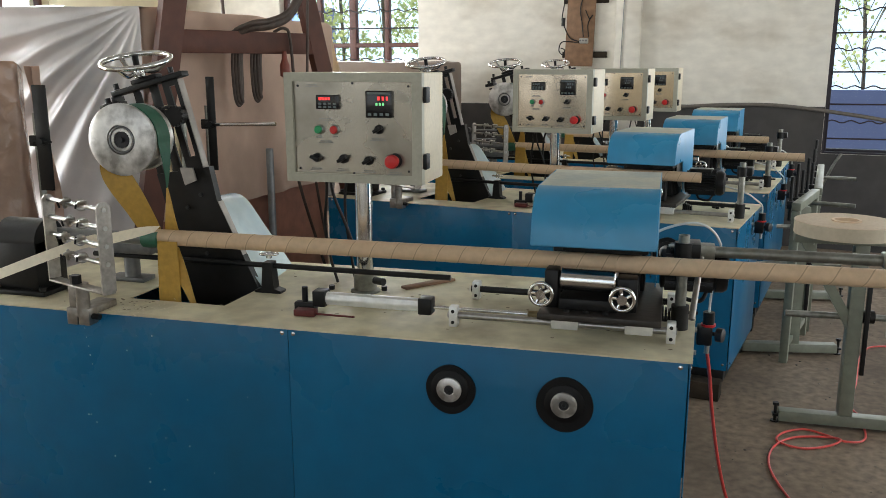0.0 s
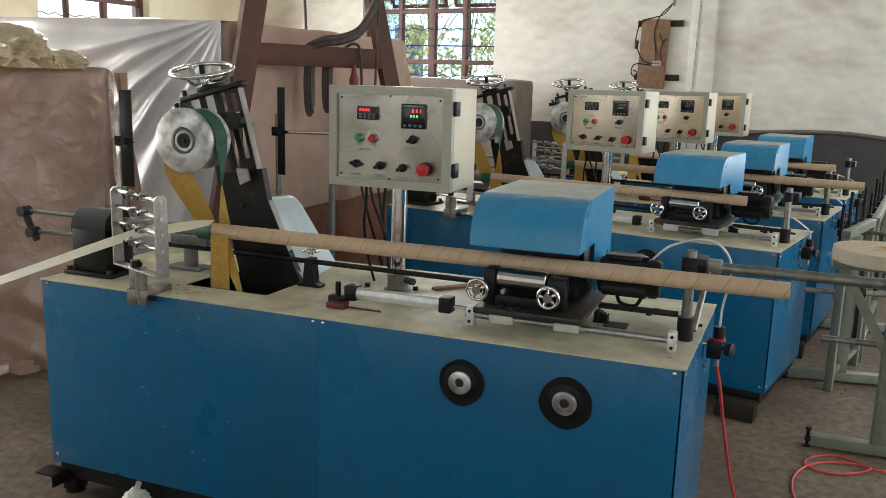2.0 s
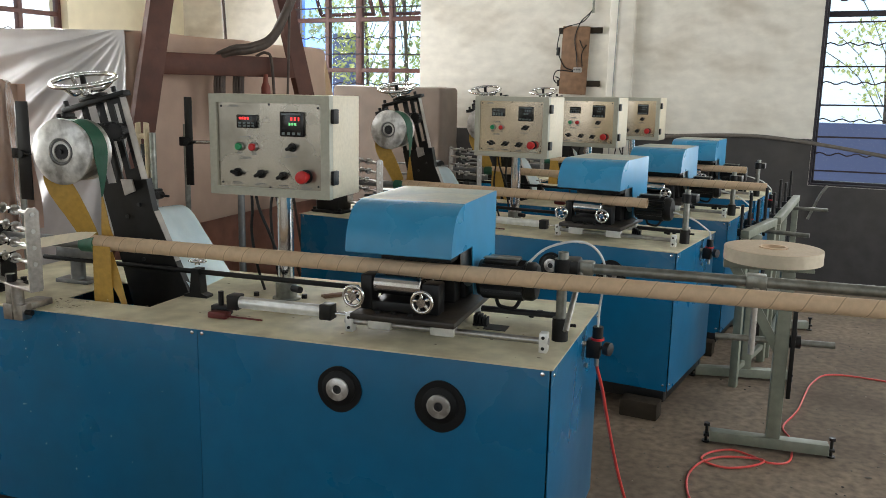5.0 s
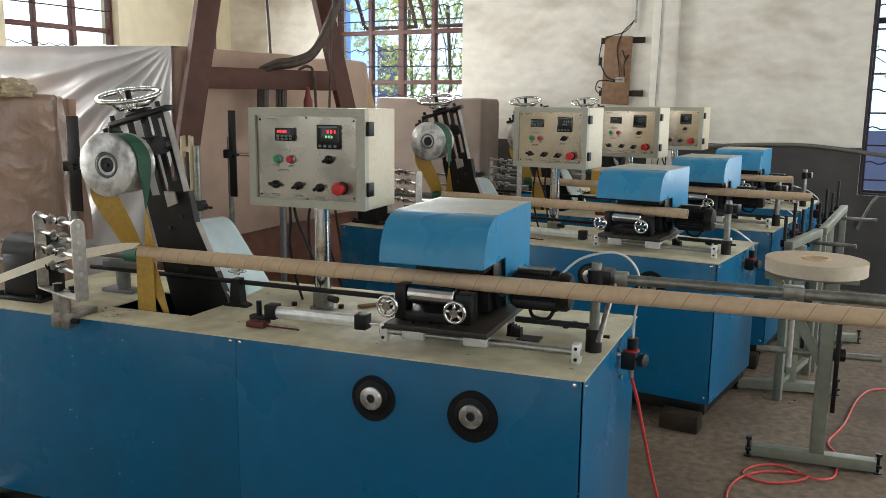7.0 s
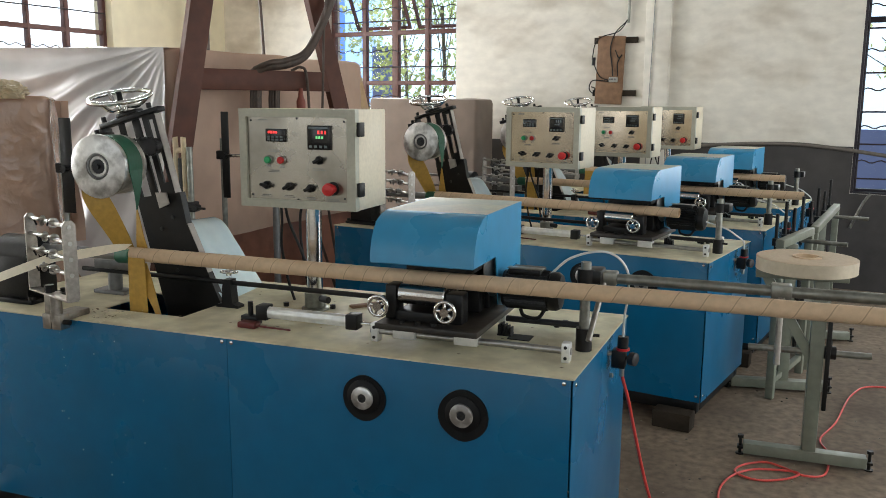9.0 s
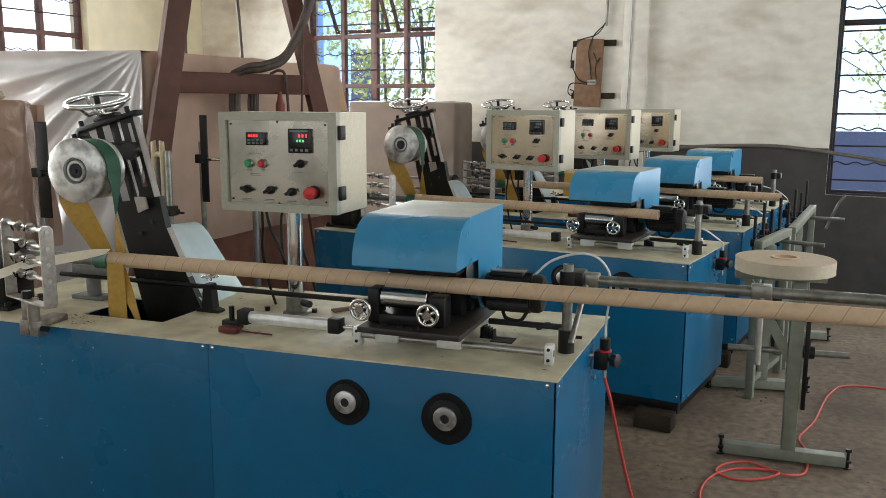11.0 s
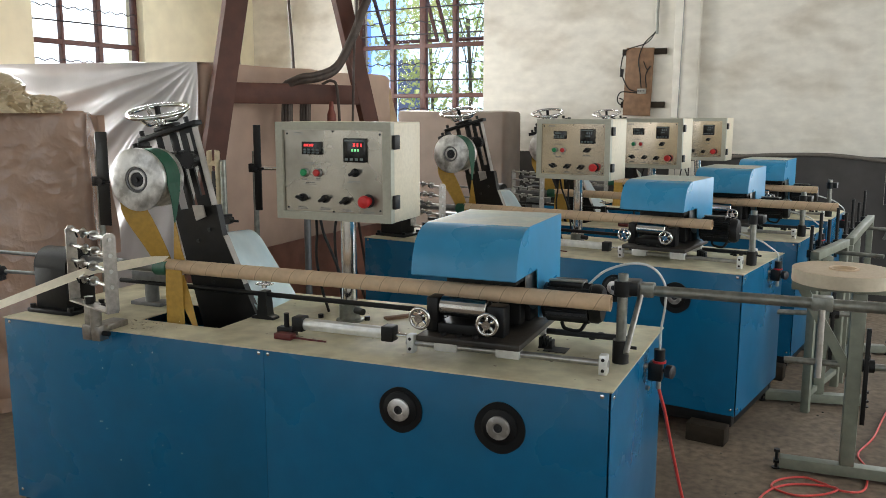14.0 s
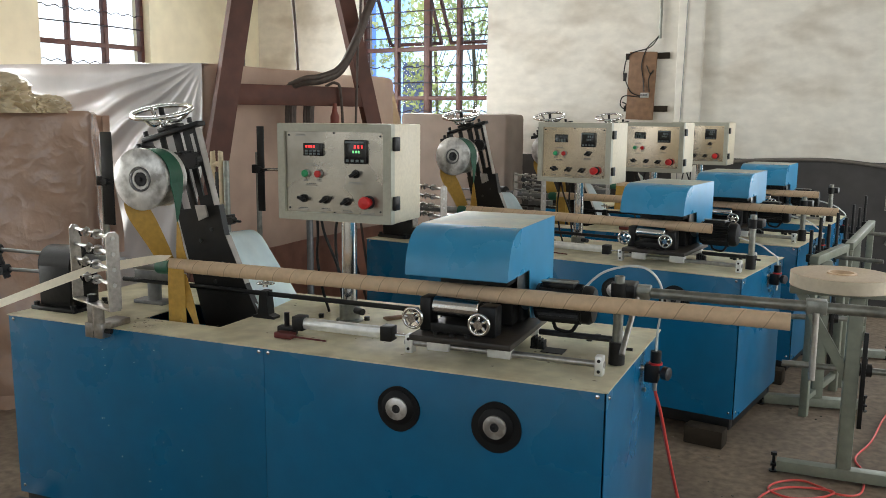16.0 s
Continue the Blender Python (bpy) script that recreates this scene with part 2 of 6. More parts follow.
CERAMIC = material("white_ceramic", (0.42, 0.41, 0.38), 0.35, vary=0.06)
GLASS = bpy.data.materials.new("window_glass")
GLASS.use_nodes = True
_g = GLASS.node_tree.nodes["Principled BSDF"]
_g.inputs["Transmission Weight"].default_value, _g.inputs["Roughness"].default_value = 1.0, 0.02
_g.inputs["IOR"].default_value, _g.inputs["Base Color"].default_value = 1.1, (0.96, 0.98, 1.0, 1)


# ---------------------------------------------------------------- mesh helpers
def part(name, bm, mat, parent=None, label="", smooth=True, m=None):
    """Links a bmesh as one mesh object, under a thing or a part."""
    me = bpy.data.meshes.new(name)
    bm.normal_update()
    bm.to_mesh(me)
    bm.free()
    for one in (mat if isinstance(mat, (list, tuple)) else [mat]):
        me.materials.append(one)
    if smooth:
        me.shade_smooth()
        me.set_sharp_from_angle(angle=radians(38))
    ob = new(name, me)
    if parent is not None:
        ob.parent = parent
    if m is not None:
        ob.matrix_basis = m
    if label:
        ob["label"] = label
    return ob


def thing(name, label, category, m=None, group="", kind=""):
    """An empty at the base of a thing, which carries its parts."""
    ob = new(name)
    ob.empty_display_size = 0.1
    if m is not None:
        ob.matrix_basis = m
    return tagged(ob, label, category, group, kind)


def nb():
    return bmesh.new()


def box(bm, x0, x1, y0, y1, z0, z1, bev=0.0, m=None, seg=2):
    r = bmesh.ops.create_cube(bm, size=1.0)
    t = Matrix.Translation(((x0 + x1) / 2, (y0 + y1) / 2, (z0 + z1) / 2)) @ Matrix.Diagonal((abs(x1 - x0), abs(y1 - y0), abs(z1 - z0), 1))
    bmesh.ops.transform(bm, matrix=(m @ t) if m else t, verts=r["verts"])
    if bev:
        edges = list({e for v in r["verts"] for e in v.link_edges})
        bmesh.ops.bevel(bm, geom=edges, offset=bev, segments=seg, affect="EDGES", profile=0.5)
    return bm


def cyl(bm, a, b, r, seg=20, r2=None):
    a, b = Vector(a), Vector(b)
    d = b - a
    q = d.to_track_quat("Z", "Y").to_matrix().to_4x4()
    bmesh.ops.create_cone(bm, cap_ends=True, segments=seg, radius1=r, radius2=r if r2 is None else r2, depth=d.length,
                          matrix=Matrix.Translation((a + b) / 2) @ q)
    return bm


def lathe(bm, profile, a, axis, seg=32):
    """Turns a profile of (radius, height) about an axis that starts at a."""
    q = Vector(axis).to_track_quat("Z", "Y").to_matrix()
    a = Vector(a)
    rings = []
    for r, h in profile:
        rings.append([bm.verts.new(a + q @ Vector((r * math.cos(i * math.tau / seg), r * math.sin(i * math.tau / seg), h))) for i in range(seg)])
    for p, n in zip(rings, rings[1:]):
        for i in range(seg):
            bm.faces.new((p[i], p[(i + 1) % seg], n[(i + 1) % seg], n[i]))
    if profile[0][0] > 1e-5:
        bm.faces.new(rings[0][::-1])
    if profile[-1][0] > 1e-5:
        bm.faces.new(rings[-1])
    return bm


def ring(bm, c, axis, R, r, seg=32, sub=10):
    q = Vector(axis).to_track_quat("Z", "Y").to_matrix()
    c = Vector(c)
    rows = []
    for i in range(seg):
        u = i * math.tau / seg
        row = []
        for j in range(sub):
            v = j * math.tau / sub
            row.append(bm.verts.new(c + q @ Vector(((R + r * math.cos(v)) * math.cos(u), (R + r * math.cos(v)) * math.sin(u), r * math.sin(v)))))
        rows.append(row)
    for i in range(seg):
        for j in range(sub):
            bm.faces.new((rows[i][j], rows[(i + 1) % seg][j], rows[(i + 1) % seg][(j + 1) % sub], rows[i][(j + 1) % sub]))
    return bm


def curve_points(pts, n=8):
    """Points along a smooth curve through pts."""
    p = [Vector(v) for v in pts]
    p = [p[0] * 2 - p[1]] + p + [p[-1] * 2 - p[-2]]
    out = []
    for a, b, c, d in zip(p, p[1:], p[2:], p[3:]):
        for k in range(n):
            t = k / n
            out.append(0.5 * ((2 * b) + (c - a) * t + (2 * a - 5 * b + 4 * c - d) * t * t + (3 * b - a - 3 * c + d) * t ** 3))
    out.append(p[-2])
    return out


def hose(bm, pts, r, seg=10, n=8, straight=False):
    path = [Vector(v) for v in pts] if straight else curve_points(pts, n)
    rows, side = [], None
    for i, c in enumerate(path):
        d = (path[min(i + 1, len(path) - 1)] - path[max(i - 1, 0)]).normalized()
        if side is None:
            side = d.orthogonal().normalized()
        side = (side - d * side.dot(d)).normalized()
        up = d.cross(side)
        rows.append([bm.verts.new(c + r * (math.cos(k * math.tau / seg) * side + math.sin(k * math.tau / seg) * up)) for k in range(seg)])
    for a, b in zip(rows, rows[1:]):
        for k in range(seg):
            bm.faces.new((a[k], a[(k + 1) % seg], b[(k + 1) % seg], b[k]))
    bm.faces.new(rows[0][::-1])
    bm.faces.new(rows[-1])
    return bm


def prism(bm, poly, put, d0, d1):
    """Extrudes the outline poly from depth d0 to d1; put(u, v, d) gives the place."""
    a = [bm.verts.new(put(u, v, d0)) for u, v in poly]
    b = [bm.verts.new(put(u, v, d1)) for u, v in poly]
    bm.faces.new(a[::-1])
    bm.faces.new(b)
    k = len(poly)
    for i in range(k):
        bm.faces.new((a[i], a[(i + 1) % k], b[(i + 1) % k], b[i]))
    bmesh.ops.recalc_face_normals(bm, faces=bm.faces)
    return bm


def frame_plate(bm, x0, x1, z0, z1, u0, u1, v0, v1, y0, y1, m=None):
    """A plate from (x0, z0) to (x1, z1) with one rectangular opening, as one closed mesh."""
    rows = []
    for y in (y0, y1):
        rows.append([[bm.verts.new((m @ Vector((x, y, z))) if m else (x, y, z)) for x, z in ring_] for ring_ in
                     (((x0, z0), (x1, z0), (x1, z1), (x0, z1)), ((u0, v0), (u1, v0), (u1, v1), (u0, v1)))])
    (a, b), (c, d) = rows
    for i in range(4):
        j = (i + 1) % 4
        bm.faces.new((a[i], a[j], b[j], b[i]))
        bm.faces.new((c[j], c[i], d[i], d[j]))
        bm.faces.new((a[j], a[i], c[i], c[j]))
        bm.faces.new((b[i], b[j], d[j], d[i]))
    bmesh.ops.recalc_face_normals(bm, faces=bm.faces)
    return bm


def ribbon(bm, sections, thick=0.002, n=5):
    """A belt or strip through sections (centre, half width vector): a thin solid; side faces get material 1."""
    cs = curve_points([s[0] for s in sections], n)
    ws = curve_points([s[1] for s in sections], n)
    rows = []
    for i, (c, w) in enumerate(zip(cs, ws)):
        d = (cs[min(i + 1, len(cs) - 1)] - cs[max(i - 1, 0)]).normalized()
        nrm = d.cross(w).normalized() * thick / 2
        rows.append([bm.verts.new(c - w + nrm), bm.verts.new(c + w + nrm), bm.verts.new(c + w - nrm), bm.verts.new(c - w - nrm)])
    for a, b in zip(rows, rows[1:]):
        for k in range(4):
            f = bm.faces.new((a[k], a[(k + 1) % 4], b[(k + 1) % 4], b[k]))
            f.material_index = 1 if k == 2 else 0
    bm.faces.new(rows[0][::-1])
    bm.faces.new(rows[-1])
    return bm


# ---------------------------------------------------------------- the hall
BACK = pose(-0.88, 5.80, 0, 0, 0, -8)         # along the back wall; the room lies at negative y
LEFT = pose(-5.51, 6.287, 0, 0, 0, -96)      # along the left wall, from the corner; the room lies at positive y
CEILING = 4.3


def wall_with_openings(name, m, s0, s1, d0, d1, height, openings, mat, label):
    """A wall with thickness, with openings (s0, s1, z0, z1) that go through it."""
    bm = nb()
    s = s0
    for a, b, z0, z1 in sorted(openings):
        box(bm, s, a, d0, d1, -0.1, height)
        box(bm, a, b, d0, d1, -0.1, z0)
        box(bm, a, b, d0, d1, z1, height)
        s = b
    box(bm, s, s1, d0, d1, -0.1, height)
    return tagged(part(name, bm, mat, smooth=False, m=m), label, "wall", kind="structure")


def bars(parent, s0, s1, d, zs, amp=0.012):
    """Window bars; every other one is a wavy rod."""
    for k, z in enumerate(zs):
        bm = nb()
        if k % 2:
            hose(bm, [(s0 + (s1 - s0) * i / 40, d, z + amp * math.sin(i * 1.35)) for i in range(41)], 0.0055, 6, straight=True)
        else:
            hose(bm, [(s0, d, z), ((s0 + s1) / 2, d, z + 0.004), (s1, d, z)], 0.007, 6)
        part("bar", bm, BARIRON, parent)


def window(name, m, s0, s1, z0, z1, d, posts, rails, bar_zs, mat, label, inside):
    """A timber window in its opening: frame, posts, rails, panes and iron bars. inside: the side (+1 or -1) on which the room lies."""
    w = thing(name, label, "window", m, kind="structure")
    bm = nb()
    for x in (s0, s1 - 0.035):
        box(bm, x, x + 0.035, d - 0.035, d + 0.035, z0, z1, 0.004)
    box(bm, s0 + 0.035, s1 - 0.035, d - 0.035, d + 0.035, z0, z0 + 0.035, 0.004)
    box(bm, s0 + 0.035, s1 - 0.035, d - 0.035, d + 0.035, z1 - 0.035, z1, 0.004)
    if mat == DARKJAMB:
        box(bm, s0 + 0.0005, s0 + 0.02, d - 0.119, d - 0.0352, z0, z1)
        box(bm, s1 - 0.02, s1 - 0.0005, d - 0.119, d - 0.0352, z0, z1)
        box(bm, s0 + 0.02, s1 - 0.02, d - 0.119, d - 0.0352, z0 + 0.0005, z0 + 0.015)
    part("window_frame", bm, mat, w)
    for x, wd in posts:
        part("post", box(nb(), x - wd / 2, x + wd / 2, d - 0.03, d + 0.03, z0 + 0.035, z1 - 0.035, 0.004), mat, w)
    for z, a, b in rails:
        part("rail", box(nb(), a, b, d - 0.028, d + 0.028, z - 0.022, z + 0.022, 0.003), mat, w)
    pane = part("pane", box(nb(), s0 + 0.035, s1 - 0.035, d - 0.002, d + 0.002, z0 + 0.035, z1 - 0.035), GLASS, w)
    pane.visible_shadow = False
    bars(w, s0 + 0.03, s1 - 0.03, d + inside * 0.05, bar_zs)
    part("window_sill", box(nb(), s0 - 0.03, s1 + 0.03, d - 0.09, d + 0.09, z0 - 0.045, z0 - 0.003, 0.006), DARKJAMB if mat == DARKJAMB else PLASTER, w)
    return w


W1, W2, W3 = (1.49, 2.745, 1.10, 3.12), (-3.20, -1.625, 1.09, 3.02), (2.035, 3.29, 0.80, 2.98)
wall_with_openings("wall_north", BACK, -4.70, 5.4, 0.0, 0.24, CEILING, [W2, W3], PLASTER, "old whitewashed plaster wall with stains and cracks")
wall_with_openings("wall_west", LEFT, -0.3, 12.0, -0.24, 0.0, CEILING, [W1, (4.4, 6.2, 1.3, 3.3), (6.62, 7.42, 0.85, 2.1)], PLASTERSUNNY, "plastered wall beside a bright window, coloured with its sunny glow")
# east and south walls are out of view; their openings are assumed
EAST = pose(4.1, 0, 0, 0, 0, 90)              # the room lies at positive local y
SOUTH = pose(0, -5.2, 0)
wall_with_openings("wall_east", EAST, -5.44, 8.0, -0.24, 0.0, CEILING, [(-4.2, -1.4, 0.9, 3.3), (0.2, 3.2, 0.0, 3.4), (3.6, 4.8, 0.9, 3.3)], PLASTER, "plain plastered wall out of view, with an assumed doorway and openings")
wall_with_openings("wall_south", SOUTH, -6.6, 4.1, -0.24, 0.0, CEILING, [(-5.4, -2.8, 1.0, 3.3), (-1.6, 1.2, 1.0, 3.3)], PLASTER, "plain plastered wall out of view, with assumed window openings")
tagged(part("floor", box(nb(), -7.0, 5.2, -5.6, 8.2, -0.12, 0.0), CONCRETE, smooth=False), "dusty grey-brown concrete floor", "floor", kind="structure")
tagged(part("ceiling", box(nb(), -7.0, 5.2, -5.6, 8.2, CEILING, CEILING + 0.15), ROOFING, smooth=False), "plain grey roof boards", "ceiling", kind="structure")
tagged(part("ground", box(nb(), -300, 300, -300, 300, -0.4, -0.13), FARGROUND, smooth=False), "pale dusty yard outside the hall", "ground", kind="structure")

# grey painted lower wall, butted round the window
bm = nb()
box(bm, -4.6, 0.297, -0.006, -0.001, 0.0, 1.16)
box(bm, 0.519, 2.033, -0.006, -0.001, 0.0, 1.18)
box(bm, 2.033, 3.292, -0.006, -0.001, 0.0, 0.798)
box(bm, 3.292, 4.9, -0.006, -0.001, 0.0, 1.18)
tagged(part("dado", bm, DADO, smooth=False, m=BACK), "dark grey painted lower part of the wall", "wall paint", kind="structure")
tagged(part("pilaster", box(nb(), 0.297, 0.519, -0.07, -0.002, 0.0, CEILING, 0.012), PLASTER, m=BACK), "whitewashed plaster pilaster", "pilaster", kind="structure")

window("window_1", LEFT, *W1, -0.12, [(1.95, 0.05), (2.37, 0.03)], [(2.17, 1.525, 2.71), (1.66, 1.525, 2.71)],
       [1.35, 1.50, 1.85, 2.0, 2.35, 2.48, 2.65, 2.82, 2.96], REDTIMBER, "brown timber window with iron bars and white sky behind", 1)
window("window_2", BACK, *W2, 0.12, [(-2.393, 0.075), (-2.01, 0.05), (-2.78, 0.05)], [(2.225, -3.165, -1.66), (1.71, -3.165, -1.66)],
       [1.36, 1.57, 1.87, 2.04, 2.34, 2.47, 2.61, 2.75, 2.88], REDTIMBER, "brown timber window with iron bars and an open upper sash", -1)
window("window_3", BACK, *W3, 0.12, [(2.66, 0.055)], [(2.19, 2.07, 3.255)],
       [0.92, 1.06, 1.20, 1.34, 1.46, 1.64, 1.77, 1.95, 2.12, 2.30, 2.45, 2.60, 2.73, 2.86], DARKJAMB, "dark timber window with wavy iron bars", -1)
# upper sashes of the window, swung outwards
for a, b in ((-3.14, -2.44), (-2.345, -1.69)):
    sash = thing("open_sash", "brown glazed window sash swung outwards", "window sash", BACK @ pose(a, 0.16, 2.93, 28))
    bm = nb()
    w = b - a
    for x in (0, w - 0.03):
        box(bm, x, x + 0.03, 0, 0.03, -0.72, 0)
    box(bm, 0.03, w - 0.03, 0, 0.03, -0.72, -0.69)
    box(bm, 0.03, w - 0.03, 0, 0.03, -0.03, 0)
    part("sash_frame", bm, REDTIMBER, sash)
    p = part("pane", box(nb(), 0.03, w - 0.03, 0.013, 0.016, -0.69, -0.03), GLASS, sash)
    p.visible_shadow = False

# daylight that enters by the openings
window_lamp("daylight_west", (-5.62, 4.05, 2.15), (-2.0, 3.2, 1.2), 1.2, 1.9, 150)
window_lamp("daylight_west_middle", (-5.95, 0.98, 2.3), (-1.2, 0.2, 0.7), 1.7, 1.9, 118)
window_lamp("daylight_west_front", (-5.98, -0.70, 1.47), (-1.2, 0.05, 0.62), 0.6, 0.9, 62)
window_lamp("daylight_north", (-3.25, 6.0, 2.05), (-2.9, 2.0, 1.0), 1.3, 1.8, 70)
window_lamp("daylight_north_east", (1.74, 5.32, 1.9), (1.2, 1.0, 1.9), 1.15, 2.1, 30)
window_lamp("daylight_east", (4.0, 1.7, 1.75), (0, 1.4, 0.9), 2.9, 3.2, 100)
# lamps added at unseen, assumed openings to fill the hall with light
window_lamp("assumed_daylight_east_front", (4.0, -2.8, 2.1), (0, -1.0, 0.9), 2.7, 2.3, 50)
window_lamp("assumed_daylight_east_back", (4.0, 4.2, 2.1), (0, 3.4, 0.6), 1.0, 2.3, 20)
window_lamp("assumed_daylight_south", (-0.2, -5.1, 2.15), (-0.8, 0, 0.9), 2.7, 2.2, 18)
window_lamp("assumed_daylight_south_west", (-4.1, -5.1, 2.15), (-2.5, 0, 0.9), 2.5, 2.2, 18)


# ---------------------------------------------------------------- the winding machine
LEN, DEP, TOP = 2.176, 0.745, 0.80
HOLE = (-1.70, -1.368, 0.155, 0.415)
TOWER = Matrix.Translation((-1.555, 0.248, 0.805)) @ pose(0, 0, 0, 0, 0, 4) @ pose(0, 0, 0, 0, -13, 0)


RAILS = pose(-1.40, 0.36, 0.8, 0, -14.8, 0)


def spoked_wheel(bm, c, axis, R, r=0.006, spokes=3, hub=0.011, dish=0.0):
    ring(bm, c, axis, R, r, 36, 10)
    q = Vector(axis).to_track_quat("Z", "Y").to_matrix()
    c = Vector(c)
    low = c - Vector(axis).normalized() * dish
    cyl(bm, low - Vector(axis).normalized() * 0.014, low + Vector(axis).normalized() * 0.01, hub, 16)
    for k in range(spokes):
        a = k * math.tau / spokes + 0.5
        d = q @ Vector((math.cos(a), math.sin(a), 0))
        hose(bm, [low + d * hub * 0.7, low + d * R * 0.55 - Vector(axis).normalized() * 0.002, c + d * (R - r * 0.3)], r * 0.85, 8, 4)
    return bm


def bolt(bm, c, axis, r=0.008, h=0.008):
    c, axis = Vector(c), Vector(axis).normalized()
    cyl(bm, c - axis * 0.001, c + axis * h, r, 8)


def build_cabinet(w):
    e = 0.003
    bm = nb()
    x0, x1, y0, y1 = HOLE
    L, D = -LEN - 0.004, DEP + 0.004
    for a, b, c, d in ((L, x0, -0.004, D), (x1, 0.004, -0.004, D), (x0, x1, -0.004, y0), (x0, x1, y1, D)):
        box(bm, a, b, c, d, TOP - 0.004, TOP)
    part("table_top", bm, CREAM, w, "cream painted steel table top", smooth=False)
    part("front_panel", box(nb(), -LEN, -1.0815, 0.0, e, 0.12, TOP - 0.0045, 0.0012), BLUE, w, "blue sheet steel panel")
    part("front_panel", box(nb(), -1.0803, -0.006, 0.0, e, 0.12, TOP - 0.0045, 0.0012), BLUE, w, "blue sheet steel panel")
    part("side_panel", box(nb(), -0.003, 0.0, 0.005, DEP, 0.12, TOP - 0.0045, 0.0012), BLUE, w)
    part("side_panel", box(nb(), -LEN, -LEN + e, 0.005, DEP, 0.12, TOP - 0.0045, 0.0012), BLUE, w)
    part("back_panel", box(nb(), -LEN + e, -e, DEP - e, DEP, 0.12, TOP - 0.0045, 0.0012), BLUE, w)
    part("bottom_plate", box(nb(), -LEN + 0.02, -0.02, 0.02, DEP - 0.02, 0.118, 0.124), BLACK, w)
    bm = nb()
    for y in (0.012, DEP - 0.062):
        box(bm, -LEN + 0.02, -0.02, y, y + 0.05, 0.06, 0.117, 0.003)
    for x in (-LEN + 0.02, -0.07):
        box(bm, x, x + 0.05, 0.062, DEP - 0.062, 0.06, 0.117, 0.003)
    part("base_frame", bm, BLACK, w, "black channel steel base frame")
    for x in (-LEN + 0.06, -1.1, -0.12):
        for y in (0.037, DEP - 0.037):
            bm = nb()
            box(bm, x - 0.03, x + 0.03, y - 0.028, y + 0.028, 0.012, 0.06, 0.002)
            cyl(bm, (x, y, 0.0), (x, y, 0.014), 0.034, 16)
            part("foot", bm, BLACK, w)
    bm = nb()
    box(bm, -LEN - 0.03, -LEN + 0.06, -0.055, 0.012, 0.085, 0.093, 0.002)
    box(bm, -LEN + 0.045, -LEN + 0.053, -0.055, 0.012, 0.045, 0.085, 0.001)
    box(bm, -LEN - 0.03, -LEN + 0.06, 0.004, 0.012, 0.045, 0.085, 0.001)
    part("foot_bracket", bm, BLACK, w)
    for x, z in ((-1.098, 0.784), (-1.064, 0.784), (-0.024, 0.783), (-LEN + 0.024, 0.784), (-LEN + 0.024, 0.15), (-0.024, 0.15), (-1.098, 0.15), (-1.064, 0.15)):
        bm = nb()
        lathe(bm, [(0.0065, 0), (0.006, 0.002), (0.003, 0.0035), (0.0, 0.0037)], (x, 0.0, z), (0, -1, 0), 12)
        part("screw", bm, CHROME, w)
    for y, z in ((0.03, 0.775), (0.69, 0.775), (0.03, 0.15)):
        bm = nb()
        lathe(bm, [(0.0065, 0), (0.006, 0.002), (0.003, 0.0035), (0.0, 0.0037)], (0.0, y, z), (1, 0, 0), 12)
        part("screw", bm, CHROME, w)
    for x, z, R in ((-0.612, 0.671, 0.068), (-0.307, 0.660, 0.074)):
        bm = nb()
        ang = [i * math.tau / 40 for i in range(40)]
        poly = [(x + R * math.cos(a) * (1 + 0.015 * math.sin(3 * a + x * 9)), z + R * math.sin(a) * (1 + 0.02 * math.cos(4 * a))) for a in ang]
        prism(bm, poly, lambda u, v, d: Vector((u + 0.001, d, v - 0.004)), -0.006, -0.0005)
        collar = part("shaft_cover", bm, RUBBER, w, "black rubber disc round a shaft opening")
        bm = nb()
        lathe(bm, [(0.052, 0), (0.052, 0.003), (0.046, 0.006), (0.038, 0.007), (0.036, 0.008)], (x, -0.006, z), (0, -1, 0), 32)
        part("bearing_housing", bm, RUBBER, collar)
        bm = nb()
        lathe(bm, [(0.034, 0.0), (0.034, 0.006), (0.031, 0.008), (0.015, 0.008), (0.013, 0.006), (0.013, -0.004), (0.0, -0.004)], (x, -0.0135, z), (0, -1, 0), 32)
        part("bearing", bm, ALU, collar, "silver ball bearing round a dark shaft")
        bm = nb()
        lathe(bm, [(0.0128, 0.0), (0.0128, 0.006), (0.006, 0.006), (0.005, 0.003), (0.0, 0.003)], (x, -0.0135, z), (0, -1, 0), 24)
        part("shaft_end", bm, IRON, collar)
    # the cabinet stands a little out of square
    for ob in w.children:
        for v in ob.data.vertices:
            v.co.x += 0.04 * v.co.y


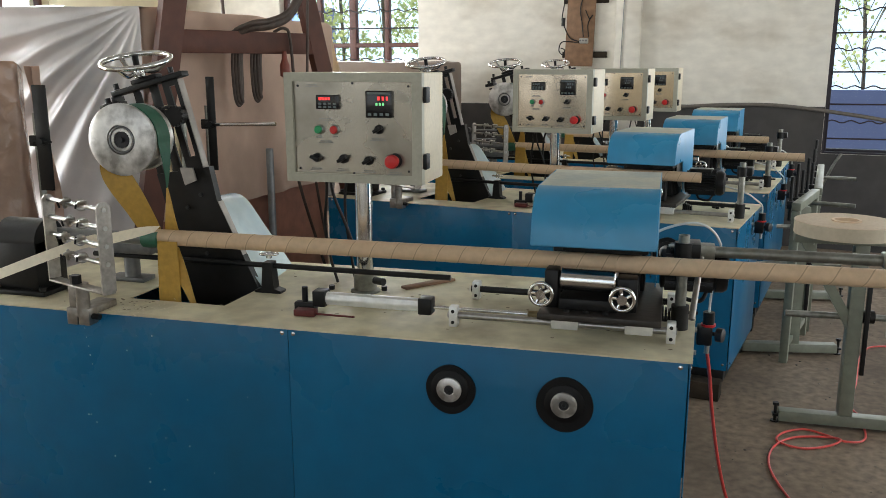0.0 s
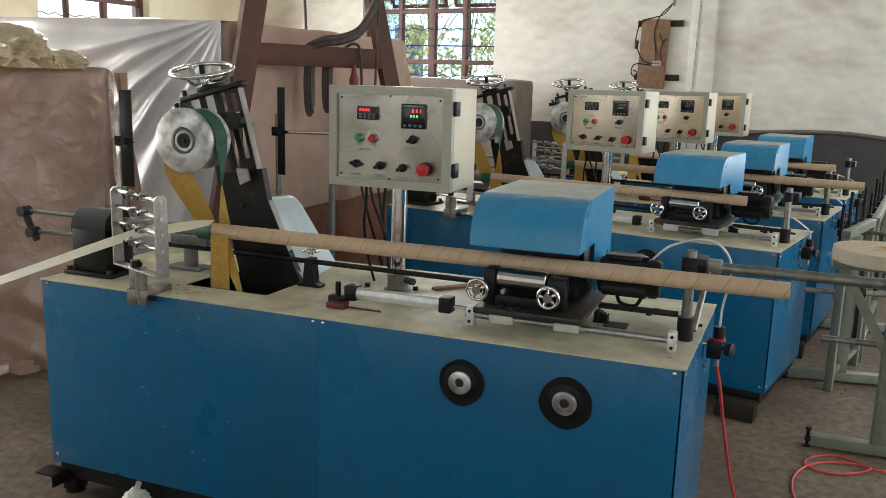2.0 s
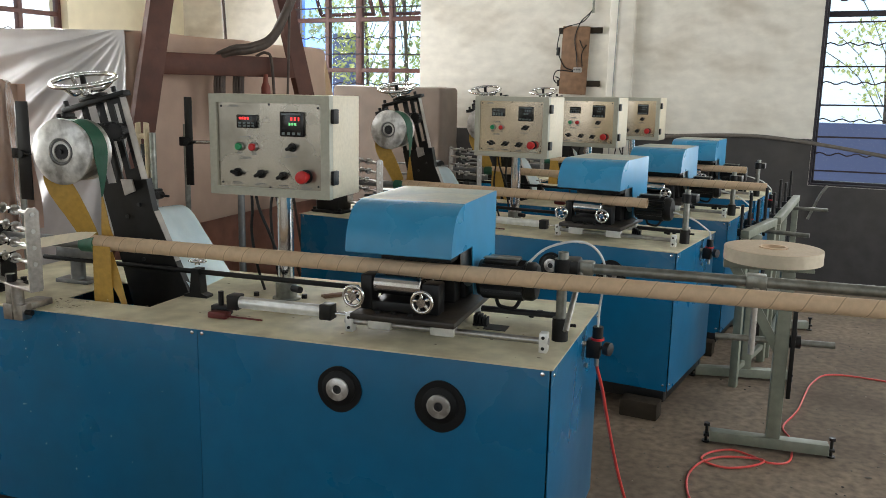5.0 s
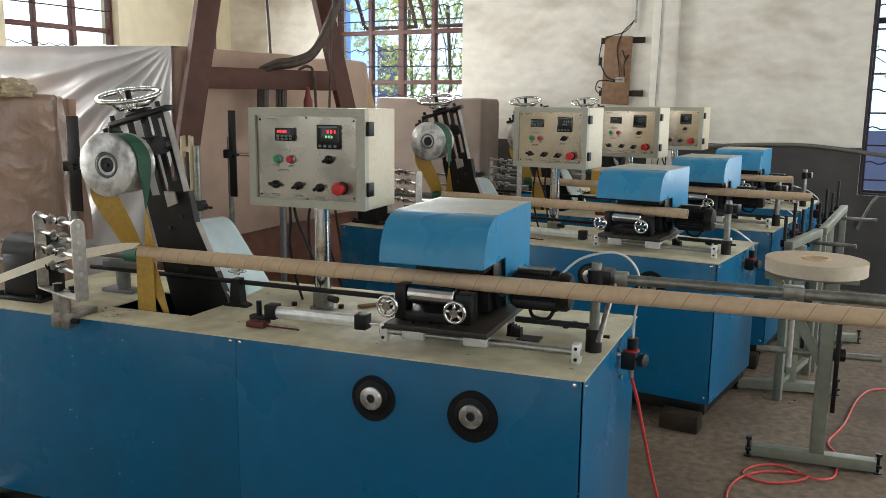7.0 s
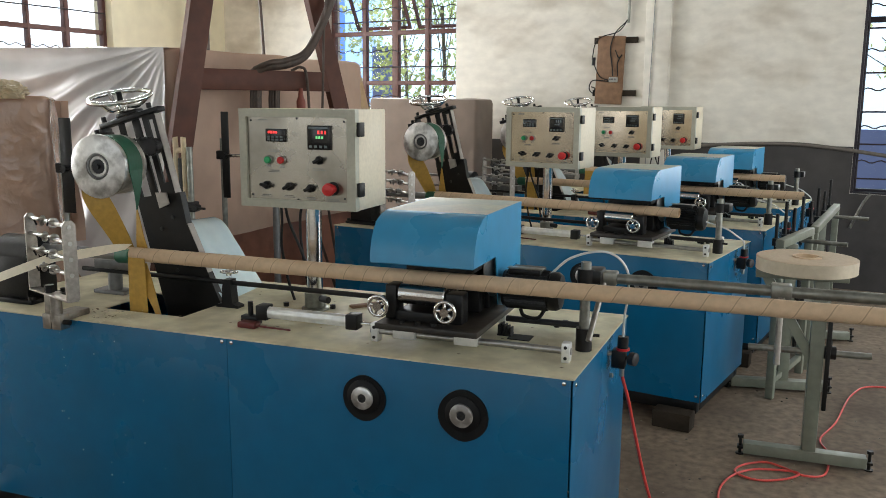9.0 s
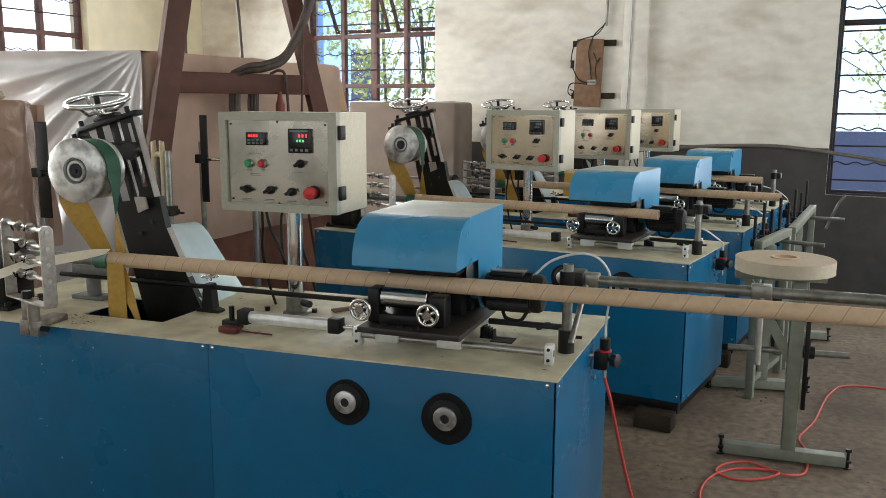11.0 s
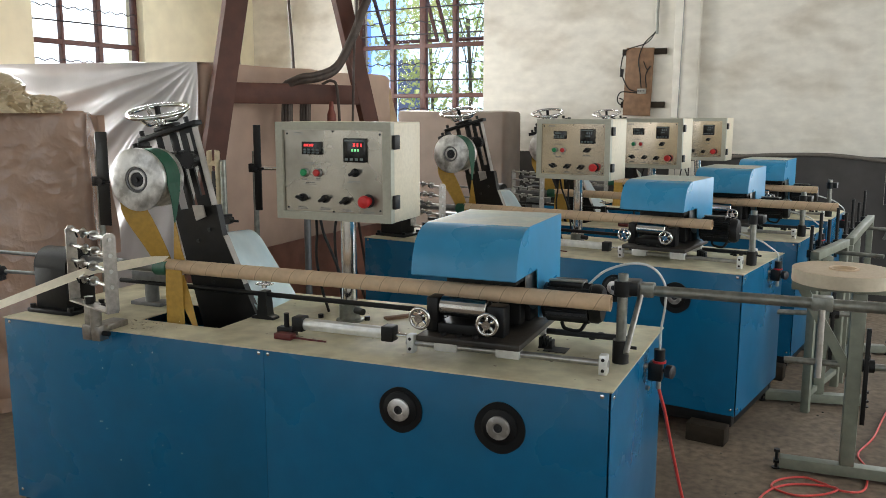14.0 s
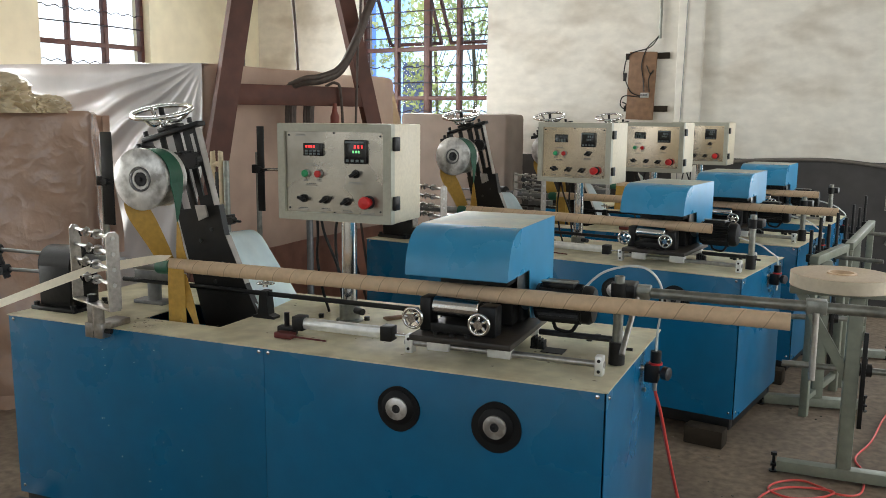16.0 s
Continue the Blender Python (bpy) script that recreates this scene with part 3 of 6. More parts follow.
def build_tower(w):
    """The leaning belt tower: slotted rails, bridge, adjusting wheel, driving pulley and belt."""
    T, U = TOWER, RAILS
    bm = nb()
    frame_plate(bm, -0.083, -0.026, 0.38, 0.704, -0.060, -0.039, 0.456, 0.686, 0.0, 0.009, U)
    rail = part("tower_rail", bm, BLACK, w, "black steel tower rail with a slot", smooth=False)
    part("edge_bar", box(nb(), -0.0255, -0.0225, 0.001, 0.034, 0.40, 0.702, 0.001, U), PALESTEEL, rail, "bare pale steel edge")
    for x0, x1, y in ((-0.197, -0.172, 0.004), (-0.139, -0.108, 0.010)):
        part("tower_rail", box(nb(), x0, x1, y, y + 0.009, 0.33, 0.704, 0.002, U), BLACK, w)
    bm = nb()
    prism(bm, [(-0.197, 0.43), (-0.004, 0.41), (-0.010, 0.30), (0.046, -0.01), (0.09, -0.25), (-0.16, -0.25), (-0.197, 0.0)], lambda u, v, d: U @ Vector((u, d, v)), 0.0, 0.030)
    plate = part("lower_plate", bm, BLACK, w, "broad black steel tower plate", smooth=False)
    bm = nb()
    prism(bm, [(-0.0095, 0.295), (-0.006, 0.295), (0.026, 0.10), (0.0225, 0.10)], lambda u, v, d: U @ Vector((u, d, v)), 0.001, 0.030)
    part("edge_bar", bm, PALESTEEL, plate, "bare pale steel edge", smooth=False)
    # added pale patch in place of the bright background seen between the rails
    part("gap_patch", prism(nb(), [(-0.100, 0.372), (-0.100, 0.43), (-0.056, 0.42), (-0.056, 0.378)], lambda u, v, d: U @ Vector((u, d, v)), -0.012, -0.004), PALESTEEL, plate, "pale patch in place of the view between the rails", smooth=False)
    for x, z in ((-0.06, 0.33), (-0.12, 0.30), (-0.05, 0.20), (-0.10, 0.14)):
        bm = nb()
        bolt(bm, U @ Vector((x, 0.0, z)), U.to_3x3() @ Vector((0, -1, 0)), 0.007, 0.006)
        part("bolt", bm, IRON, plate)
    # the bridge over the rails
    bm = nb()
    box(bm, -0.268, 0.004, -0.012, 0.03, 0.7045, 0.722, 0.003, U)
    box(bm, -0.185, -0.09, -0.012, 0.03, 0.7225, 0.737, 0.003, U)
    bridge = part("bridge_plate", bm, BLACK, w, "black bridge plate with bolts")
    part("bridge_step", box(nb(), -0.312, -0.252, -0.03, 0.04, 0.668, 0.688, 0.003, U), BLACK, bridge)
    part("bridge_post", box(nb(), -0.266, -0.254, -0.02, 0.035, 0.6885, 0.704, 0.002, U), BLACK, bridge)
    for x, z in ((-0.245, 0.724), (-0.035, 0.724), (-0.29, 0.688)):
        bm = nb()
        c = U @ Vector((x, -0.005, z))
        cyl(bm, c, c + U.to_3x3() @ Vector((0, 0, 0.018)), 0.009, 8)
        part("bolt", bm, BLACK, bridge)
    bm = nb()
    cyl(bm, U @ Vector((-0.139, -0.017, 0.737)), U @ Vector((-0.139, -0.017, 0.765)), 0.018, 20)
    part("wheel_hub_sleeve", bm, CHROME, w)
    c = U @ Vector((-0.139, -0.017, 0.790))
    tilt = Vector((0.009, -0.25, 1.0)).normalized()
    bm = nb()
    spoked_wheel(bm, c, tilt, 0.107, 0.0085, 3, 0.018, 0.034)
    wheel = part("adjusting_wheel", bm, CHROME, w, "chromed handwheel on the tower")
    part("wheel_knob", cyl(nb(), c - tilt * 0.035, c + tilt * 0.020, 0.010, 12), BLACK, wheel)
    # toothed adjuster and its chain
    n = T.to_3x3() @ Vector((0, -1, 0))
    bm = nb()
    c = U @ Vector((-0.052, -0.028, 0.590))
    flat = U.to_3x3() @ Vector((0, -1, 0))
    cyl(bm, c - flat * 0.028, c + flat * 0.008, 0.029, 24)
    for k in range(16):
        d = U.to_3x3() @ Vector((math.cos(k * math.tau / 16), 0, math.sin(k * math.tau / 16)))
        cyl(bm, c + d * 0.030 - flat * 0.006, c + d * 0.030 + flat * 0.008, 0.004, 6)
    part("clamp_knob", bm, BLACK, w)
    a, b = U @ Vector((-0.285, -0.03, 0.650)), c + U.to_3x3() @ Vector((0, 0.004, 0.030))
    for k in range(19):
        p, q = a.lerp(b, k / 19), a.lerp(b, (k + 0.86) / 19)
        bm = nb()
        cyl(bm, p, q, 0.0065 if k % 2 else 0.0048, 8)
        part("chain_link", bm, IRON, w)
    # driving pulley
    face = T @ Vector((0.0, -0.11, 0.505))
    o = Vector((0, 0, 0))
    bm = nb()
    lathe(bm, [(0.098, -0.128), (0.103, -0.125), (0.103, -0.112), (0.100, -0.110), (0.100, -0.018), (0.104, -0.016), (0.108, -0.012), (0.108, -0.003), (0.104, 0.0),
               (0.045, 0.0), (0.043, -0.010), (0.033, -0.010), (0.033, -0.003), (0.026, -0.003), (0.026, -0.012), (0.0, -0.012)], o, n, 64)
    pulley = part("pulley", bm, ALU, w, "worn cast aluminium belt pulley", m=Matrix.Translation(face))
    bm = nb()
    ring(bm, n * -0.003, n, 0.0385, 0.0035, 40, 8)
    part("bearing_ring", bm, GREYSTEEL, pulley)
    bm = nb()
    cyl(bm, n * -0.012, n * -0.004, 0.024, 24)
    cyl(bm, n * -0.004, n * 0.006, 0.008, 12)
    part("hub", bm, IRON, pulley)
    for k in range(28):
        a = k * math.tau / 28
        d = T.to_3x3() @ Vector((math.cos(a), 0, math.sin(a)))
        bm = nb()
        cyl(bm, d * 0.1015 - n * 0.024, d * 0.1015 - n * 0.0155, 0.0034, 6)
        part("rim_tooth", bm, ALU, pulley)
    part("pulley_shaft", cyl(nb(), face - n * 0.127, face - n * 0.235, 0.028, 20), BLACK, w)
    # the belt: over the pulley, down to the tube, round it and into the table
    R3 = T.to_3x3()
    back = -n * 0.036
    mid = face - n * 0.066
    ux, uz = R3 @ Vector((1, 0, 0)), R3 @ Vector((0, 0, 1))
    over = [(mid + 0.1025 * (math.cos(a) * ux + math.sin(a) * uz), -n * 0.036) for a in [radians(v) for v in range(190, -24, -14)]]
    bm = nb()
    ribbon(bm, over, 0.0025, 3)
    belt = part("belt_loop", bm, [GREENBELT, YELLOWBELT], w, "green and yellow twisted winding belt")
    bm = nb()
    ribbon(bm, [over[0], (Vector((-1.722, 0.190, 1.17)), Vector((0.042, 0.02, 0.0))), (Vector((-1.668, 0.212, 1.06)), Vector((0.036, 0.01, 0.006))), (Vector((-1.640, 0.232, 0.985)), Vector((0.032, 0.0, 0.010)))], 0.0025)
    part("belt_strand", bm, [YELLOWBELT, YELLOWBELT], belt)
    low, half = over[-1]
    pin = Vector((-1.548, 0.180, 1.150))
    bm = nb()
    ribbon(bm, [over[-1], (low.lerp(pin, 0.35) + Vector((0.004, 0, 0)), half * 0.66), (low.lerp(pin, 0.7) + Vector((0.003, 0, 0)), half * 0.33), (pin, half * 0.06)], 0.0025)
    part("belt_strand", bm, [GREENBELT, YELLOWBELT], belt)
    bm = nb()
    ribbon(bm, [(pin + Vector((0, 0, 0.002)), Vector((0.002, 0.0, 0.0))), (Vector((-1.552, 0.19, 1.10)), Vector((0.012, -0.003, 0.0))), (Vector((-1.557, 0.20, 1.05)), Vector((0.020, -0.004, 0.0))), (Vector((-1.574, 0.232, 0.985)), Vector((0.028, 0.0, 0.0)))], 0.0025)
    part("belt_strand", bm, [YELLOWBELT, YELLOWBELT], belt)
    bm = nb()
    ribbon(bm, [(Vector((-1.556, 0.172, 0.985)), Vector((0.034, 0, 0.0))), (Vector((-1.560, 0.176, 0.90)), Vector((0.036, 0, 0))), (Vector((-1.565, 0.182, 0.80)), Vector((0.038, 0, 0))), (Vector((-1.572, 0.19, 0.62)), Vector((0.040, 0, 0)))], 0.0025)
    part("belt_strand", bm, [YELLOWBELT, YELLOWBELT], belt)
    bm = nb()
    ribbon(bm, [(Vector((-1.553, 0.190, 0.965)), Vector((0.022, 0.004, 0.0))), (Vector((-1.530, 0.190, 0.89)), Vector((0.021, 0.006, 0.0))), (Vector((-1.492, 0.192, 0.79)), Vector((0.007, 0.006, 0.0))), (Vector((-1.45, 0.20, 0.64)), Vector((0.004, 0.006, 0.0)))], 0.0025)
    part("belt_strand", bm, [YELLOWBELT, GREENBELT], belt)
    bm = nb()
    lathe(bm, [(0.0262, -0.030), (0.0278, -0.030), (0.0278, 0.030), (0.0262, 0.030)], (-1.622, 0.2, 0.985), (1.0, -0.10, 0.05), 32)
    part("belt_wrap", bm, GREENBELT, belt)
    # belt guard behind the tower: a bent sheet that slopes to the table
    bm = nb()
    edge = [(-0.30, 0.225), (-0.272, 0.262), (-0.235, 0.271), (-0.20, 0.262), (-0.170, 0.236), (-0.135, 0.188), (-0.085, 0.119), (-0.035, 0.052), (0.0, 0.002)]
    edge = [(p.x, p.y) for p in curve_points([(x, z, 0) for x, z in edge], 4)]
    rows = []
    for k in range(7):
        v = k / 6
        rows.append([bm.verts.new((-1.345 - 0.036 * v + x * (1 - 0.06 * v), 0.372 + 0.312 * v, 0.80 + z * (1.03 - 0.07 * v))) for x, z in edge])
    for p, q in zip(rows, rows[1:]):
        for i in range(len(p) - 1):
            bm.faces.new((p[i], p[i + 1], q[i + 1], q[i]))
    bmesh.ops.solidify(bm, geom=bm.faces[:], thickness=0.004)
    part("belt_guard", bm, GUARDFILM, w, "pale blue bent guard sheet under protective film")


def build_feed(w):
    """Bearing block with mandrel, guide rack for the paper, and levers."""
    bm = nb()
    box(bm, -2.165, -1.955, 0.09, 0.27, 0.80, 0.815, 0.003)
    box(bm, -2.14, -1.99, 0.11, 0.25, 0.815, 0.97, 0.006)
    cyl(bm, (-2.14, 0.18, 0.965), (-1.99, 0.18, 0.965), 0.070, 28)
    block = part("bearing_block", bm, BLACK, w, "black bearing block bolted to the table")
    for x in (-2.15, -1.97):
        for y in (0.105, 0.255):
            bm = nb()
            bolt(bm, (x, y, 0.815), (0, 0, 1), 0.011, 0.014)
            part("bolt", bm, BLACK, block)
    part("mandrel", cyl(nb(), (-1.99, 0.2, 0.985), (-1.55, 0.2, 0.985), 0.019, 20), GREYSTEEL, w)
    bm = nb()
    cyl(bm, (-2.14, 0.16, 1.0), (-2.40, 0.16, 1.0), 0.0075, 10)
    cyl(bm, (-2.14, 0.16, 0.93), (-2.36, 0.16, 0.925), 0.0075, 10)
    part("lever_rod", bm, GREYSTEEL, w)
    bm = nb()
    hose(bm, [(-2.40, 0.15, 1.01), (-2.38, 0.15, 0.96), (-2.345, 0.15, 0.895)], 0.013, 8)
    for x, z in ((-2.395, 1.0), (-2.36, 0.925)):
        cyl(bm, (x, 0.128, z), (x, 0.17, z), 0.019, 14)
    part("lever_link", bm, IRON, w)
    # guide rack, turned across the strip
    G = Matrix.Translation((-1.676, -0.080, 0.0)) @ pose(0, 0, 0, 0, 0, -21)
    g3 = G.to_3x3()
    bm = nb()
    for x, z0, z1, h in ((-0.141, 0.905, 1.152, 0.018), (0.133, 0.902, 1.152, 0.021)):
        poly = [(-h, z0), (h, z0), (h, z1 - 0.012), (h - 0.010, z1), (0.010 - h, z1), (-h, z1 - 0.012)]
        prism(bm, poly, lambda u, v, d, G=G: G @ Vector((d, u, v)), x, x + 0.006)
    box(bm, -0.141, 0.139, -0.018, 0.018, 0.897, 0.903, 0.001, G)
    rack = part("guide_rack", bm, RACKSTEEL, w, "stainless paper guide rack with four rods")
    for k, z in enumerate((1.136, 1.085, 1.035, 0.985)):
        rod = part("guide_rod", cyl(nb(), G @ Vector((-0.136, 0, z + 0.003)), G @ Vector((0.133, 0, z - 0.003)), 0.0065, 12), STEEL, rack)
        for x, dy, turn in ((-0.045 + 0.012 * (k % 2) - 0.020 * (k > 1), 0.8, 1), (0.032 - 0.018 * (k > 1), -0.5, -1)):
            bm = nb()
            c = G @ Vector((x, 0.0, z))
            ring(bm, c, g3 @ Vector((1, dy, -0.1)), 0.0130, 0.0044, 20, 8)
            hose(bm, [c + g3 @ Vector((0.004, -0.014, 0.004)), c + g3 @ Vector((0.022, -0.018, 0.010)), c + g3 @ Vector((0.040, -0.008, 0.012))], 0.0050, 8, 4)
            collar = part("collar", bm, STEEL, rod, "wishbone guide collar")
            bm = nb()
            c = c + g3 @ Vector((-0.006 * turn, -0.016, -0.012 * turn))
            cyl(bm, c, c + g3 @ Vector((0.010, -0.010, 0.016 * turn)), 0.0030, 8)
            part("set_screw", bm, BLACK, rod)
        bm = nb()
        bolt(bm, G @ Vector((0.139, 0, z - 0.003)), g3 @ Vector((1, 0, 0)), 0.0070, 0.003)
        part("screw", bm, STEEL, rack)
    bm = nb()
    cyl(bm, (-1.705, -0.045, 0.80), (-1.705, -0.045, 0.898), 0.019, 20)
    box(bm, -1.745, -1.722, -0.055, -0.040, 0.8005, 0.897, 0.002)
    box(bm, -1.745, -1.680, -0.020, 0.075, 0.8005, 0.822, 0.003)
    box(bm, -1.752, -1.716, -0.062, -0.0205, 0.775, 0.826, 0.003)
    box(bm, -1.713, -1.676, -0.062, -0.0205, 0.775, 0.826, 0.003)
    part("rack_clamp", bm, RACKSTEEL, w)
    part("rack_nut", cyl(nb(), G @ Vector((-0.03, 0.0, 0.9035)), G @ Vector((-0.03, 0.0, 0.928)), 0.016, 6), BLACK, w)
    bm = nb()
    cyl(bm, (-1.676, -0.045, 0.800), (-1.652, -0.045, 0.800), 0.009, 10)
    part("clamp_screw", bm, BLACK, w)
    # flanged bearing foot beside the opening
    bm = nb()
    box(bm, -1.90, -1.76, 0.33, 0.40, 0.80, 0.815, 0.003)
    cyl(bm, (-1.82, 0.36, 0.815), (-1.82, 0.36, 0.90), 0.026, 20)
    box(bm, -1.88, -1.72, 0.32, 0.40, 0.90, 0.935, 0.003)
    part("shaft_support", bm, GREYSTEEL, w)


def build_bed(w):
    """What stands on the table beside the saw: shaft, air cylinder, rails, post and delivery pipe."""
    part("drive_shaft", cyl(nb(), (-1.95, 0.34, 0.89), (-0.70, 0.34, 0.885), 0.009, 12), BLACK, w)
    bm = nb()
    prism(bm, [(-0.045, 0.80), (0.045, 0.80), (0.045, 0.808), (0.022, 0.815), (0.014, 0.90), (-0.014, 0.90), (-0.022, 0.815), (-0.045, 0.808)], lambda u, v, d: Vector((-1.30 + u, d, v)), 0.32, 0.36)
    pedestal = part("shaft_pedestal", bm, BLACK, w)
    bm = nb()
    spoked_wheel(bm, (-1.30, 0.34, 0.925), (0, 0.1, 1), 0.028, 0.004, 3, 0.009)
    part("small_wheel", bm, CHROME, pedestal)
    # air cylinder
    bm = nb()
    cyl(bm, (-1.03, 0.165, 0.846), (-0.745, 0.165, 0.846), 0.0185, 24)
    box(bm, -1.029, -0.746, 0.149, 0.181, 0.829, 0.862, 0.004)
    cylinder = part("air_cylinder", bm, ALUBRIGHT, w, "silver air cylinder with black end caps")
    for x in (-1.068, -0.746):
        part("end_cap", box(nb(), x, x + 0.040, 0.142, 0.188, 0.822, 0.870, 0.004), BLACK, cylinder)
    bm = nb()
    box(bm, -1.13, -1.065, 0.15, 0.18, 0.801, 0.83, 0.004)
    cyl(bm, (-1.10, 0.165, 0.83), (-1.10, 0.165, 0.875), 0.009, 10)
    part("cylinder_foot", bm, BLACK, cylinder)
    bm = nb()
    hose(bm, [(-1.08, 0.115, 0.812), (-1.03, 0.115, 0.810), (-0.93, 0.125, 0.806)], 0.0032, 8)
    part("red_lever", box(bm, -1.11, -1.045, 0.10, 0.136, 0.8025, 0.822, 0.004), DARKRED, cylinder)
    # guide rods with end blocks
    for y, mat in ((0.14, STEEL), (0.43, IRON)):
        rod = part("guide_rod", cyl(nb(), (-0.655, y, 0.832), (-0.035, y, 0.832), 0.010, 16), mat, w)
        for x in (-0.65, -0.062):
            bm = nb()
            box(bm, x, x + 0.024, y - 0.016, y + 0.016, 0.8005, 0.858, 0.003)
            end = part("rod_block", bm, ALUBRIGHT, rod, "machined aluminium end block with black bolts")
            for dz in (0.014, 0.045):
                bm = nb()
                bolt(bm, (x + 0.012, y - 0.016, 0.8005 + dz), (0, -1, 0), 0.005, 0.003)
                part("bolt", bm, BLACK, end)
    for x, y in ((-0.18, 0.52), (-0.14, 0.54), (-0.16, 0.50), (-0.95, 0.45), (-0.9, 0.33), (-1.12, 0.42)):
        bm = nb()
        bolt(bm, (x, y, 0.80), (0, 0, 1), 0.010, 0.014)
        part("bolt", bm, BLACK, w)
    part("cable_slot", box(nb(), -0.27, -0.20, 0.30, 0.36, 0.8005, 0.803), BLACK, w)
    # delivery post and pipe
    bm = nb()
    lathe(bm, [(0.015, 0.0), (0.015, 0.265), (0.0115, 0.265), (0.0115, 0.20)], (-0.028, 0.275, 0.80), (0, 0, 1), 24)
    post = part("post", bm, GALV, w, "galvanised delivery post in a black socket")
    part("socket", cyl(nb(), (-0.028, 0.275, 0.80), (-0.028, 0.275, 0.868), 0.024, 24), BLACK, post)
    part("socket_screw", cyl(nb(), (-0.005, 0.267, 0.85), (0.019, 0.267, 0.85), 0.005, 8), BLACK, post)
    bm = nb()
    cyl(bm, (-0.028, 0.275, 1.0), (-0.028, 0.275, 1.045), 0.025, 24)
    box(bm, -0.028, 0.017, 0.262, 0.345, 1.003, 1.042, 0.004)
    part("pipe_clamp", bm, BLACK, post)


def build_delivery(w, length):
    bm = nb()
    lathe(bm, [(0.0155, 0.0), (0.0155, length), (0.012, length), (0.012, length - 0.1)], (-0.013, 0.325, 1.012), (1, 0, 0), 20)
    pipe = part("delivery_pipe", bm, GALV, w, "long galvanised delivery pipe")
    for x in (0.02, 0.503):
        bm = nb()
        h = 0.036 if x < 0.1 else 0.027
        box(bm, x - h, x + h, 0.302, 0.348, 0.994, 1.033, 0.004)
        part("bracket", bm, GALV, pipe, "worn steel bracket on the pipe")
        bm = nb()
        lathe(bm, [(0.0085, 0.0), (0.0085, 0.185), (0.0066, 0.185), (0.0066, 0.15)], (x, 0.300, 1.0), (-0.10, -0.60, -0.79) if x < 0.1 else (0, -0.10, -1.0), 16)
        part("cradle_arm", bm, RACKSTEEL, pipe)
    return pipe


def build_regulator(w):
    bm = nb()
    cyl(bm, (0.06, 0.465, 0.76), (0.06, 0.465, 0.80), 0.017, 20)
    box(bm, 0.028, 0.072, 0.443, 0.487, 0.70, 0.758, 0.005)
    reg = part("air_regulator", bm, BLACK, w, "black air regulator with a red ring and gauge")
    part("ring", cyl(nb(), (0.06, 0.465, 0.757), (0.06, 0.465, 0.764), 0.0215, 24), RED, reg)
    bm = nb()
    cyl(bm, (0.072, 0.465, 0.733), (0.086, 0.46, 0.733), 0.006, 10)
    lathe(bm, [(0.021, 0.0), (0.021, 0.018), (0.018, 0.020), (0.0, 0.020)], (0.086, 0.46, 0.733), (1.0, -0.4, 0), 24)
    part("gauge", bm, IRON, reg)
    for a, b in (((0.0, 0.445, 0.745), (0.03, 0.455, 0.745)), ((0.06, 0.465, 0.672), (0.06, 0.465, 0.70)), ((0.0, 0.485, 0.665), (0.03, 0.48, 0.665))):
        part("fitting", cyl(nb(), a, b, 0.008, 10), STEEL, reg)


def build_air_hose(w, high):
    """The hose from the saw motor to the regulator: one stands up in an arc, the others hang low."""
    bm = nb()
    if high:
        hose(bm, [(-0.152, 0.36, 1.003), (-0.096, 0.37, 1.054), (-0.016, 0.38, 1.079), (0.039, 0.39, 1.067), (0.074, 0.40, 1.02), (0.077, 0.41, 0.951), (0.063, 0.455, 0.87), (0.06, 0.465, 0.80)], 0.0037, 10)
    else:
        hose(bm, [(-0.125, 0.36, 0.94), (-0.07, 0.37, 0.925), (-0.01, 0.38, 0.905), (0.03, 0.40, 0.875), (0.056, 0.45, 0.84), (0.06, 0.465, 0.80)], 0.0042, 10)
    part("air_hose", bm, CLEARHOSE, w, "milky clear air hose")


